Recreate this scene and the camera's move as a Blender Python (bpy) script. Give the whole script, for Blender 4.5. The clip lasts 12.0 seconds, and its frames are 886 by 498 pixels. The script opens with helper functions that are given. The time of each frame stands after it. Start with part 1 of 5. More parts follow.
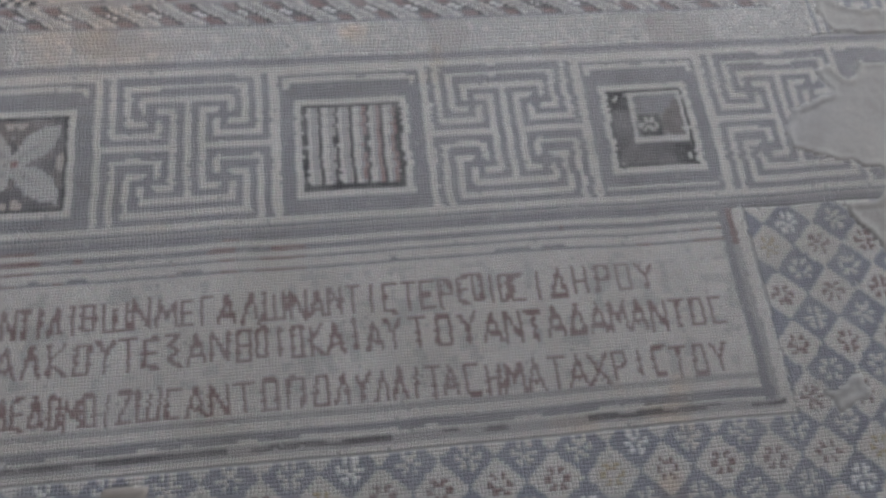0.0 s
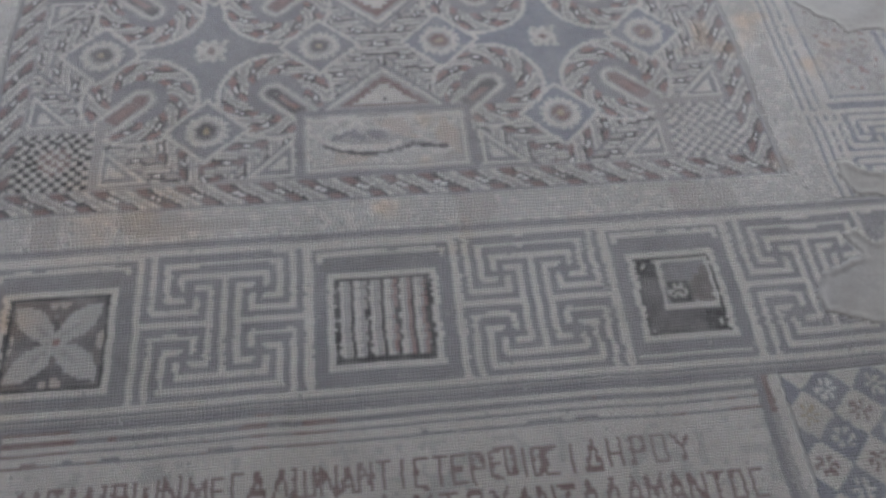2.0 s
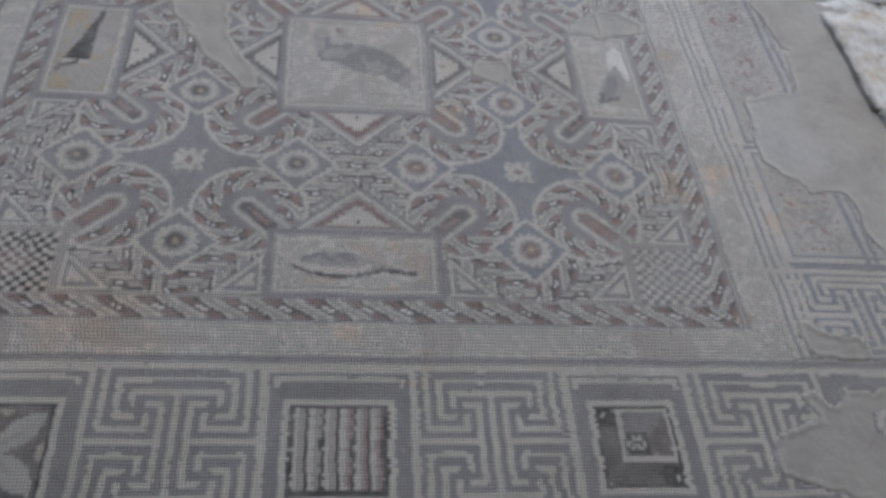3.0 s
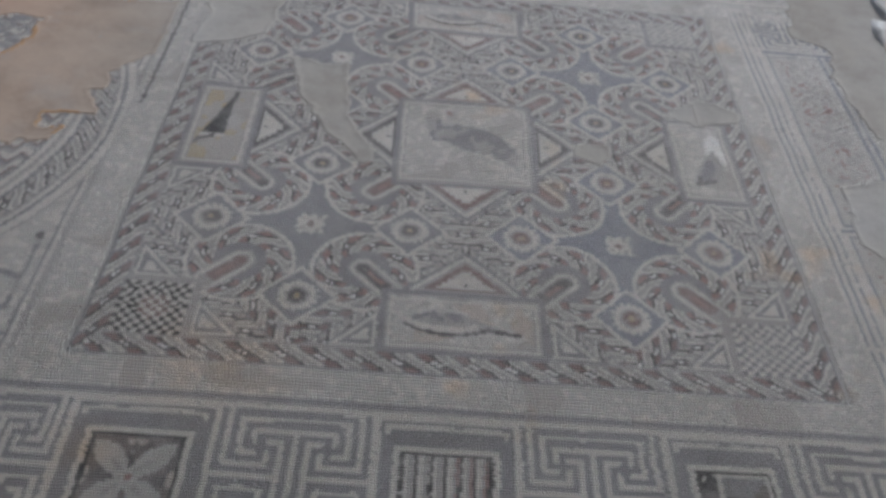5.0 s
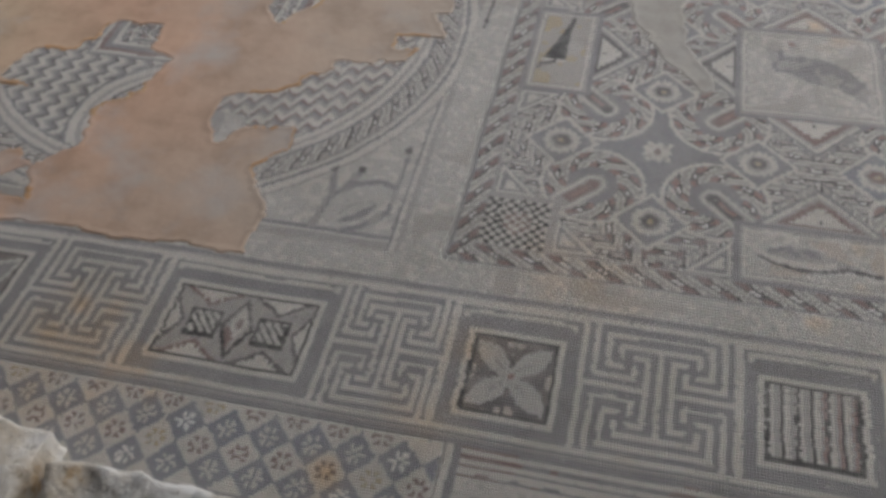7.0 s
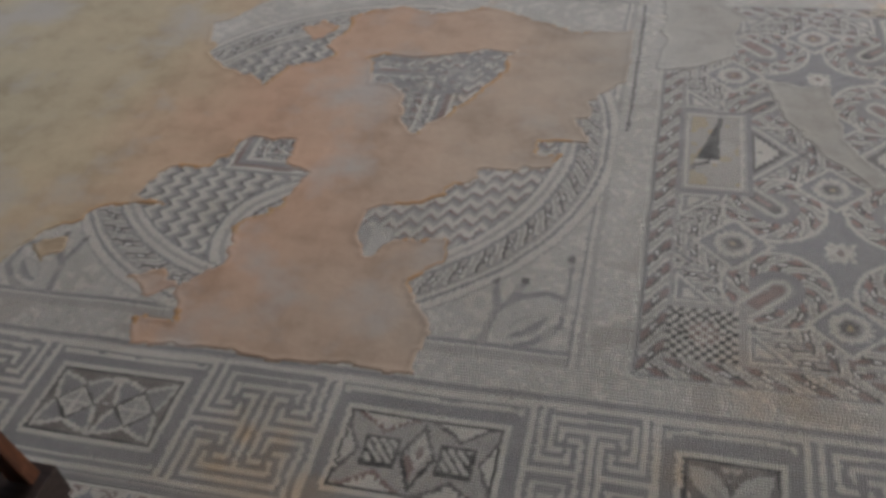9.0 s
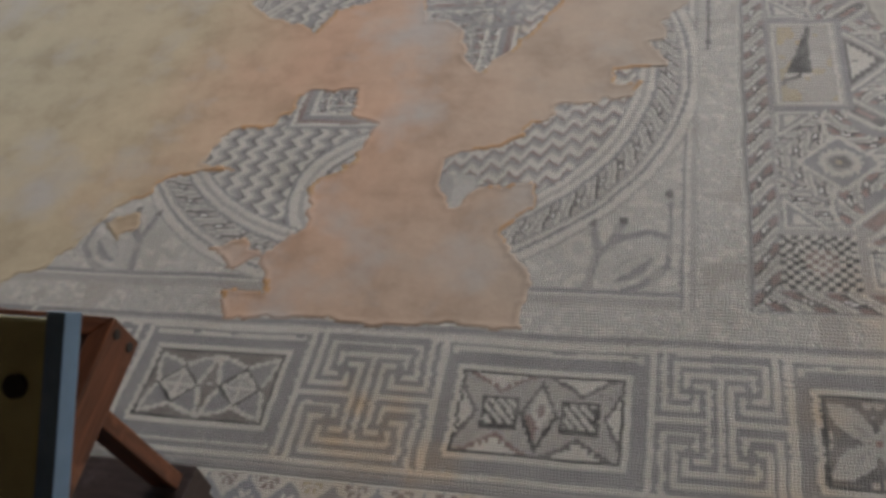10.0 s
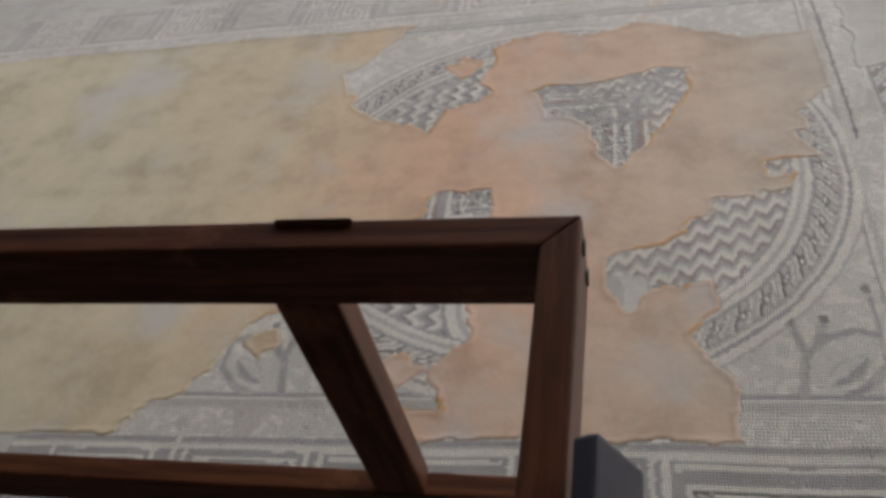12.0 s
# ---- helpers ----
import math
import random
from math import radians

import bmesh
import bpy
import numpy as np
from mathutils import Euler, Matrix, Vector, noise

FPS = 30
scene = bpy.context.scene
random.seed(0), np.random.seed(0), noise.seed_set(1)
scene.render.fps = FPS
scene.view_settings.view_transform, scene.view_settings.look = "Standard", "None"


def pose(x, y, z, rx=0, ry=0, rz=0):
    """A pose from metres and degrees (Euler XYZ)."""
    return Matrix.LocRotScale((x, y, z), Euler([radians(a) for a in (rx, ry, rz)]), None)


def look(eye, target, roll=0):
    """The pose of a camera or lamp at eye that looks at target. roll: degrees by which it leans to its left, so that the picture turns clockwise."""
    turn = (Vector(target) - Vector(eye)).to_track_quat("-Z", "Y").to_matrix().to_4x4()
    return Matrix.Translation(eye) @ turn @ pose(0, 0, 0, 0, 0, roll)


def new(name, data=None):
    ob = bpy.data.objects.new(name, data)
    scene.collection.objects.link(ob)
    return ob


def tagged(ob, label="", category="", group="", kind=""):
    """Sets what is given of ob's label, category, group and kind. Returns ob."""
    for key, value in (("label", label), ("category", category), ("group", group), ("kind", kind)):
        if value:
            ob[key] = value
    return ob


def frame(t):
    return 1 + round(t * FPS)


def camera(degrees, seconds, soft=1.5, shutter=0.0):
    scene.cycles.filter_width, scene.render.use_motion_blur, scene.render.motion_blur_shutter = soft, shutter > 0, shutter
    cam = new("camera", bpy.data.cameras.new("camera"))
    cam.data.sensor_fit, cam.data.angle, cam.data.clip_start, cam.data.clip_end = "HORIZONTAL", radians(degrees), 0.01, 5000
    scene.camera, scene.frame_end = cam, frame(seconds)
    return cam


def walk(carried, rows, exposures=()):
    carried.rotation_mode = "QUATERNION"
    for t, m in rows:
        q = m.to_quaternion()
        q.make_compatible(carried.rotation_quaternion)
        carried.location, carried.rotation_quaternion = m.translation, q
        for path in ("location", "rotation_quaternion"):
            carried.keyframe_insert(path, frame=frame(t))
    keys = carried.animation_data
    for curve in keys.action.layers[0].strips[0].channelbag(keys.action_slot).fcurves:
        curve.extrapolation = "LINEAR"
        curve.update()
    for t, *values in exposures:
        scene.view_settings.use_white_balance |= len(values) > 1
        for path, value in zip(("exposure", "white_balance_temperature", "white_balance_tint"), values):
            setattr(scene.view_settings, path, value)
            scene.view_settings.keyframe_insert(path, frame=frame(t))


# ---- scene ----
cam = camera(53.4, 12.0, soft=3.9)
PATH = [
    (0, (0.077, -1.465, 2.216), (0.318, -0.665, 0.398), 11.4),
    (0.5, (0.103, -1.446, 2.221), (0.468, -0.6, 0.446), 16.9),
    (1, (0.093, -1.399, 2.247), (0.548, -0.44, 0.552), 18.8),
    (1.5, (0.051, -1.385, 2.237), (0.433, -0.438, 0.517), 14.6),
    (1.7, (0.063, -1.384, 2.267), (0.313, -0.356, 0.569), 8.1),
    (2, (0.104, -1.423, 2.267), (0.279, -0.32, 0.608), 3.7),
    (2.5, (0.108, -1.358, 2.312), (0.296, -0.168, 0.716), 6.0),
    (3, (0.093, -1.324, 2.323), (0.359, -0.054, 0.802), 10.6),
    (3.2, (0.07, -1.309, 2.327), (0.376, 0.002, 0.848), 12.5),
    (4.8, (-0.054, -1.47, 2.379), (0.104, -0.001, 1.031), 8.1),
    (5, (-0.02, -1.532, 2.34), (0.061, -0.087, 0.959), 6.4),
    (5.5, (-0.119, -1.593, 2.333), (-0.101, -0.278, 0.826), 8.7),
    (6, (-0.258, -1.671, 2.328), (-0.433, -0.456, 0.749), 3.1),
    (6.5, (-0.447, -1.723, 2.357), (-0.678, -0.558, 0.748), -1.1),
    (7, (-0.551, -1.691, 2.43), (-0.909, -0.427, 0.921), -3.7),
    (7.2, (-0.593, -1.677, 2.424), (-0.92, -0.299, 1.013), -2.2),
    (8.8, (-1.014, -1.608, 2.374), (-1.429, -0.134, 1.087), -4.5),
    (9, (-1.077, -1.651, 2.346), (-1.542, -0.239, 1.008), -7.0),
    (9.5, (-1.194, -1.651, 2.326), (-1.667, -0.367, 0.867), -8.5),
    (10, (-1.358, -1.547, 2.357), (-1.866, -0.268, 0.905), -14.3),
    (10.5, (-1.455, -1.449, 2.366), (-1.898, -0.084, 0.974), -14.3),
    (11, (-1.689, -1.475, 2.372), (-1.972, 0.02, 1.074), -10.3),
    (11.5, (-1.927, -1.528, 2.411), (-2.352, -0.089, 1.088), -15.2),
    (12, (-2.135, -1.486, 2.37), (-2.575, -0.046, 1.054), -13.2),
]
EXPOSURE = [(0.0, -0.09, 5600.0, 10.0), (3.0, -0.46, 5600.0, 10.0), (5.0, -0.62, 5700.0, 9.0), (6.0, -0.31, 5950.0, 9.0), (7.0, -0.49, 6050.0, 9.0), (9.0, -0.71, 6150.0, 9.0), (10.0, -0.46, 6250.0, 9.0), (11.0, -0.67, 6300.0, 9.0), (11.5, -0.65, 6300.0, 9.0), (12.0, -0.26, 6250.0, 9.0)]
walk(cam, [(t, look(eye, target, roll)) for t, eye, target, roll in PATH], EXPOSURE)

# ---------------------------------------------------------------- world and light
world = bpy.data.worlds.new("world")
scene.world = world
world.use_nodes = True
wn = world.node_tree
sky = wn.nodes.new("ShaderNodeTexSky")
sky.sky_type = "NISHITA"
sky.sun_disc = False
sky.sun_elevation = radians(40)
sky.sun_rotation = radians(40)
sky.air_density, sky.dust_density = 1.0, 4.0
wn.links.new(sky.outputs["Color"], wn.nodes["Background"].inputs["Color"])
wn.nodes["Background"].inputs["Strength"].default_value = 0.15

sun_data = bpy.data.lights.new("sun", "SUN")
sun_data.energy, sun_data.angle, sun_data.color = 2.2, radians(30), (1.0, 0.985, 0.96)
sun_ob = new("sun", sun_data)
sun_ob.matrix_world = look((4, 9, 8.3), (0, 0, 0))


# ---------------------------------------------------------------- materials
def rgba(c):
    return (c[0], c[1], c[2], 1.0)


def nodes_of(name):
    m = bpy.data.materials.new(name)
    m.use_nodes = True
    nt = m.node_tree
    return m, nt, nt.nodes["Principled BSDF"]


def noise_node(nt, scale, detail=4.0, rough=0.6, coord=None):
    n = nt.nodes.new("ShaderNodeTexNoise")
    n.inputs["Scale"].default_value = scale
    n.inputs["Detail"].default_value = detail
    n.inputs["Roughness"].default_value = rough
    if coord is not None:
        nt.links.new(coord, n.inputs["Vector"])
    return n


def ramp_node(nt, fac, stops):
    r = nt.nodes.new("ShaderNodeValToRGB")
    while len(r.color_ramp.elements) < len(stops):
        r.color_ramp.elements.new(0.5)
    for e, (p, c) in zip(r.color_ramp.elements, stops):
        e.position, e.color = p, rgba(c)
    nt.links.new(fac, r.inputs["Fac"])
    return r


def mix_node(nt, kind, fac, a, b):
    n = nt.nodes.new("ShaderNodeMix")
    n.data_type, n.blend_type = "RGBA", kind
    for value, socket in ((fac, n.inputs["Factor"]), (a, n.inputs["A"]), (b, n.inputs["B"])):
        socket = {"Factor": n.inputs[0], "A": n.inputs[6], "B": n.inputs[7]}[socket.name]
        if isinstance(value, (int, float)):
            socket.default_value = value
        elif isinstance(value, tuple):
            socket.default_value = rgba(value)
        else:
            nt.links.new(value, socket)
    return n.outputs[2]


def bump(nt, bsdf, height, strength, distance):
    b = nt.nodes.new("ShaderNodeBump")
    b.inputs["Strength"].default_value, b.inputs["Distance"].default_value = strength, distance
    nt.links.new(height, b.inputs["Height"])
    nt.links.new(b.outputs["Normal"], bsdf.inputs["Normal"])


def mat_tessera():
    m, nt, bsdf = nodes_of("tessera_stone")
    geo = nt.nodes.new("ShaderNodeNewGeometry")
    tone = nt.nodes.new("ShaderNodeAttribute")
    tone.attribute_name = "stone"
    big = noise_node(nt, 2.3, 4, 0.65, geo.outputs["Position"])
    dirt = ramp_node(nt, big.outputs["Fac"], [(0.3, (0.80, 0.78, 0.74)), (0.5, (0.97, 0.96, 0.95)), (0.7, (1.06, 1.06, 1.06))])
    fine = noise_node(nt, 420, 2, 0.6, geo.outputs["Position"])
    speck = ramp_node(nt, fine.outputs["Fac"], [(0.25, (0.90, 0.90, 0.90)), (0.75, (1.05, 1.05, 1.05))])
    c = mix_node(nt, "MULTIPLY", 1.0, tone.outputs["Color"], dirt.outputs["Color"])
    c = mix_node(nt, "MULTIPLY", 1.0, c, speck.outputs["Color"])
    dust = noise_node(nt, 6.5, 5, 0.7, geo.outputs["Position"])
    dm = ramp_node(nt, dust.outputs["Fac"], [(0.42, (0.04, 0.04, 0.04)), (0.75, (0.55, 0.55, 0.55))])
    c = mix_node(nt, "MIX", dm.outputs["Color"], c, (0.40, 0.385, 0.36))
    nt.links.new(c, bsdf.inputs["Base Color"])
    bsdf.inputs["Roughness"].default_value = 0.55
    bump(nt, bsdf, fine.outputs["Fac"], 0.25, 0.002)
    return m


def mat_mortar(name, stops, fine_scale, strength):
    """Trowelled lime mortar: broad stains, trowel marks and grit."""
    m, nt, bsdf = nodes_of(name)
    geo = nt.nodes.new("ShaderNodeNewGeometry")
    broad = noise_node(nt, 1.15, 5, 0.55, geo.outputs["Position"])
    base = ramp_node(nt, broad.outputs["Fac"], stops)
    blot = noise_node(nt, 5.0, 6, 0.7, geo.outputs["Position"])
    bl = ramp_node(nt, blot.outputs["Fac"], [(0.3, (0.80, 0.78, 0.76)), (0.52, (1, 1, 1)), (0.72, (1.1, 1.09, 1.06))])
    grit = noise_node(nt, fine_scale, 3, 0.7, geo.outputs["Position"])
    gr = ramp_node(nt, grit.outputs["Fac"], [(0.2, (0.86, 0.86, 0.86)), (0.8, (1.08, 1.08, 1.08))])
    c = mix_node(nt, "MULTIPLY", 1.0, base.outputs["Color"], bl.outputs["Color"])
    c = mix_node(nt, "MULTIPLY", 1.0, c, gr.outputs["Color"])
    nt.links.new(c, bsdf.inputs["Base Color"])
    bsdf.inputs["Roughness"].default_value = 0.9
    bump(nt, bsdf, blot.outputs["Fac"], strength, 0.02)
    return m


def mat_patch():
    """Repair mortar of the lost areas: ochre to the west, grey to the east, partly the camera's colour tint."""
    m, nt, bsdf = nodes_of("repair_mortar")
    geo = nt.nodes.new("ShaderNodeNewGeometry")
    sep = nt.nodes.new("ShaderNodeSeparateXYZ")
    nt.links.new(geo.outputs["Position"], sep.inputs[0])
    wob = noise_node(nt, 0.9, 5, 0.6, geo.outputs["Position"])
    add = nt.nodes.new("ShaderNodeMath")
    add.operation = "MULTIPLY_ADD"
    nt.links.new(wob.outputs["Fac"], add.inputs[0])
    add.inputs[1].default_value = 1.8
    nt.links.new(sep.outputs["X"], add.inputs[2])
    rng = nt.nodes.new("ShaderNodeMapRange")
    nt.links.new(add.outputs[0], rng.inputs["Value"])
    rng.inputs["From Min"].default_value, rng.inputs["From Max"].default_value = -4.0, 1.0
    # mortar colour plus lens tint put into the ramp: yellowish, reddish, then grey
    base = ramp_node(nt, rng.outputs["Result"], [(0.0, (0.415, 0.37, 0.268)), (0.22, (0.435, 0.358, 0.247)), (0.40, (0.48, 0.315, 0.222)),
                                                 (0.60, (0.44, 0.345, 0.27)), (0.74, (0.39, 0.345, 0.295))])
    blot = noise_node(nt, 3.2, 7, 0.68, geo.outputs["Position"])
    bl = ramp_node(nt, blot.outputs["Fac"], [(0.28, (0.74, 0.72, 0.70)), (0.5, (1, 1, 1)), (0.7, (1.12, 1.13, 1.14))])
    grit = noise_node(nt, 160, 3, 0.7, geo.outputs["Position"])
    gr = ramp_node(nt, grit.outputs["Fac"], [(0.2, (0.88, 0.88, 0.88)), (0.8, (1.06, 1.06, 1.06))])
    c = mix_node(nt, "MULTIPLY", 1.0, base.outputs["Color"], bl.outputs["Color"])
    c = mix_node(nt, "MULTIPLY", 1.0, c, gr.outputs["Color"])
    lime = noise_node(nt, 1.7, 4, 0.6, geo.outputs["Position"])
    lm = ramp_node(nt, lime.outputs["Fac"], [(0.51, (0, 0, 0)), (0.68, (0.75, 0.75, 0.75))])
    c = mix_node(nt, "MIX", lm.outputs["Color"], c, (0.40, 0.385, 0.375))
    nt.links.new(c, bsdf.inputs["Base Color"])
    bsdf.inputs["Roughness"].default_value = 0.88
    bump(nt, bsdf, blot.outputs["Fac"], 0.35, 0.02)
    return m


def mat_limestone():
    m, nt, bsdf = nodes_of("weathered_limestone")
    geo = nt.nodes.new("ShaderNodeNewGeometry")
    a = noise_node(nt, 4.5, 6, 0.65, geo.outputs["Position"])
    base = ramp_node(nt, a.outputs["Fac"], [(0.28, (0.42, 0.27, 0.12)), (0.38, (0.55, 0.49, 0.40)), (0.52, (0.68, 0.66, 0.62)), (0.7, (0.80, 0.80, 0.79))])
    v = noise_node(nt, 22, 5, 0.7, geo.outputs["Position"])
    pit = ramp_node(nt, v.outputs["Fac"], [(0.30, (0.35, 0.32, 0.28)), (0.42, (0.95, 0.95, 0.95)), (0.8, (1.05, 1.05, 1.05))])
    c = mix_node(nt, "MULTIPLY", 1.0, base.outputs["Color"], pit.outputs["Color"])
    nt.links.new(c, bsdf.inputs["Base Color"])
    bsdf.inputs["Roughness"].default_value = 0.85
    bump(nt, bsdf, v.outputs["Fac"], 0.8, 0.02)
    return m


def mat_wood(name, dark, light, rough):
    m, nt, bsdf = nodes_of(name)
    tc = nt.nodes.new("ShaderNodeTexCoord")
    mp = nt.nodes.new("ShaderNodeMapping")
    mp.inputs["Scale"].default_value = (3.0, 40.0, 40.0)
    nt.links.new(tc.outputs["Object"], mp.inputs["Vector"])
    g = noise_node(nt, 2.0, 6, 0.65, mp.outputs["Vector"])
    col = ramp_node(nt, g.outputs["Fac"], [(0.3, dark), (0.7, light)])
    w = noise_node(nt, 9.0, 5, 0.7, tc.outputs["Object"])
    wear = ramp_node(nt, w.outputs["Fac"], [(0.58, (0, 0, 0)), (0.72, (0.6, 0.6, 0.6))])
    c = mix_node(nt, "MIX", wear.outputs["Color"], col.outputs["Color"], (light[0] * 1.7, light[1] * 2.0, light[2] * 2.2))
    nt.links.new(c, bsdf.inputs["Base Color"])
    bsdf.inputs["Roughness"].default_value = rough
    bump(nt, bsdf, g.outputs["Fac"], 0.3, 0.004)
    return m


def mat_paint(name, colour, rough, worn):
    m, nt, bsdf = nodes_of(name)
    geo = nt.nodes.new("ShaderNodeNewGeometry")
    w = noise_node(nt, 14, 6, 0.7, geo.outputs["Position"])
    k = ramp_node(nt, w.outputs["Fac"], [(0.35, tuple(0.8 * v for v in colour)), (0.6, colour), (0.78, worn)])
    nt.links.new(k.outputs["Color"], bsdf.inputs["Base Color"])
    bsdf.inputs["Roughness"].default_value = rough
    bump(nt, bsdf, w.outputs["Fac"], 0.15, 0.004)
    return m


M_TESS = mat_tessera()
M_BED = mat_mortar("bedding_mortar", [(0.3, (0.33, 0.32, 0.30)), (0.7, (0.41, 0.395, 0.37))], 200, 0.15)
M_PATCH = mat_patch()
M_RIM = mat_mortar("rusty_edge_mortar", [(0.3, (0.44, 0.24, 0.11)), (0.7, (0.46, 0.33, 0.20))], 120, 0.4)
M_BUFF = mat_mortar("buff_mortar", [(0.3, (0.36, 0.335, 0.295)), (0.5, (0.41, 0.392, 0.358)), (0.7, (0.46, 0.45, 0.43))], 120, 0.3)
M_STONE = mat_limestone()
M_WOOD = mat_wood("red_brown_stained_timber", (0.070, 0.025, 0.013), (0.27, 0.098, 0.046), 0.40)
M_DARKWOOD = mat_wood("dark_stained_timber", (0.030, 0.020, 0.018), (0.075, 0.05, 0.045), 0.55)
M_BLUE = mat_paint("blue_paint", (0.20, 0.34, 0.56), 0.5, (0.36, 0.47, 0.62))
M_SLATE = mat_paint("slate_blue_paint", (0.13, 0.13, 0.18), 0.5, (0.20, 0.20, 0.25))
M_CREAM = mat_paint("cream_board", (0.74, 0.71, 0.40), 0.45, (0.78, 0.75, 0.48))
M_EDGE = mat_paint("pale_blue_edge_paint", (0.30, 0.47, 0.70), 0.45, (0.45, 0.58, 0.74))
M_INK = mat_paint("dark_lettering", (0.06, 0.06, 0.05), 0.6, (0.09, 0.09, 0.07))
M_STEEL = mat_paint("dark_bolt_and_hole_shade", (0.05, 0.045, 0.04), 0.45, (0.12, 0.09, 0.07))
# dark tones for the added, unseen walls and roof that hold light off the railing
M_WALL = mat_mortar("unseen_wall_plaster", [(0.3, (0.13, 0.11, 0.09)), (0.7, (0.19, 0.165, 0.14))], 60, 0.3)
M_ROOF = mat_wood("unseen_roof_boards", (0.10, 0.07, 0.05), (0.19, 0.14, 0.10), 0.7)
M_EARTH = mat_mortar("dry_earth", [(0.3, (0.36, 0.30, 0.22)), (0.7, (0.48, 0.42, 0.33))], 40, 0.6)


# ---------------------------------------------------------------- mesh helpers
def part(name, bm, material, parent=None, label=""):
    me = bpy.data.meshes.new(name)
    bm.to_mesh(me)
    bm.free()
    me.materials.append(material)
    ob = new(name, me)
    if parent is not None:
        ob.parent = parent
    if label:
        ob["label"] = label
    return ob


def box_bm(x0, x1, y0, y1, z0, z1, bevel=0.004, segments=2):
    bm = bmesh.new()
    bmesh.ops.create_cube(bm, size=1.0)
    for v in bm.verts:
        v.co = Vector(((x0 + x1) / 2 + v.co.x * (x1 - x0), (y0 + y1) / 2 + v.co.y * (y1 - y0), (z0 + z1) / 2 + v.co.z * (z1 - z0)))
    if bevel:
        bmesh.ops.bevel(bm, geom=bm.edges[:], offset=bevel, segments=segments, profile=0.6, affect="EDGES")
    return bm


def empty(name, place, label, category, group="", kind=""):
    ob = new(name)
    ob.location = place
    ob.empty_display_size = 0.1
    return tagged(ob, label, category, group, kind)


# ---------------------------------------------------------------- noise and distances for the mosaic patterns
RNG = np.random.default_rng(7)


def vnoise(x, y, size, seed):
    """Smooth value noise from -1 to 1 with lumps of the given size in metres."""
    table = np.random.default_rng(seed).uniform(-1, 1, (64, 64))
    u, v = x / size + 17.3, y / size + 9.1
    i, j = np.floor(u).astype(int), np.floor(v).astype(int)
    f, g = u - i, v - j
    f, g = f * f * (3 - 2 * f), g * g * (3 - 2 * g)
    i0, i1, j0, j1 = i % 64, (i + 1) % 64, j % 64, (j + 1) % 64
    return (table[i0, j0] * (1 - f) + table[i1, j0] * f) * (1 - g) + (table[i0, j1] * (1 - f) + table[i1, j1] * f) * g


def seg_dist(x, y, ax, ay, bx, by):
    dx, dy = bx - ax, by - ay
    t = np.clip(((x - ax) * dx + (y - ay) * dy) / (dx * dx + dy * dy + 1e-12), 0, 1)
    return np.hypot(x - ax - t * dx, y - ay - t * dy)


def inside(x, y, corners):
    """Which points lie in the polygon."""
    hit = np.zeros(x.shape, bool)
    n = len(corners)
    for k in range(n):
        (ax, ay), (bx, by) = corners[k], corners[(k + 1) % n]
        if ay != by:
            hit ^= ((ay > y) != (by > y)) & (x < (bx - ax) * (y - ay) / (by - ay) + ax)
    return hit


def tri_wave(u):
    return 2 * np.abs(u - np.floor(u + 0.5))


# stones by colour
W, G, K, R, M, O, B, T, P, D, S, L, E, Q, F = range(15)
STONES = np.array([
    (0.56, 0.535, 0.49),   # W cream limestone
    (0.243, 0.238, 0.240), # G blue-grey
    (0.045, 0.042, 0.04),  # K near black
    (0.30, 0.195, 0.172),  # R brick red
    (0.358, 0.338, 0.322),  # M mid grey
    (0.42, 0.345, 0.22),   # O ochre
    (0.228, 0.160, 0.145), # B red brown
    (0.40, 0.372, 0.342),    # T taupe
    (0.455, 0.44, 0.41),   # P pale buff
    (0.125, 0.115, 0.113),   # D dark grey brown
    (0.238, 0.246, 0.272),  # S slate blue
    (0.74, 0.73, 0.70),    # L bright white bead
    (0.250, 0.248, 0.256), # E slate grey
    (0.475, 0.415, 0.36),  # Q salmon buff
    (0.185, 0.165, 0.150), # F grey brown
])


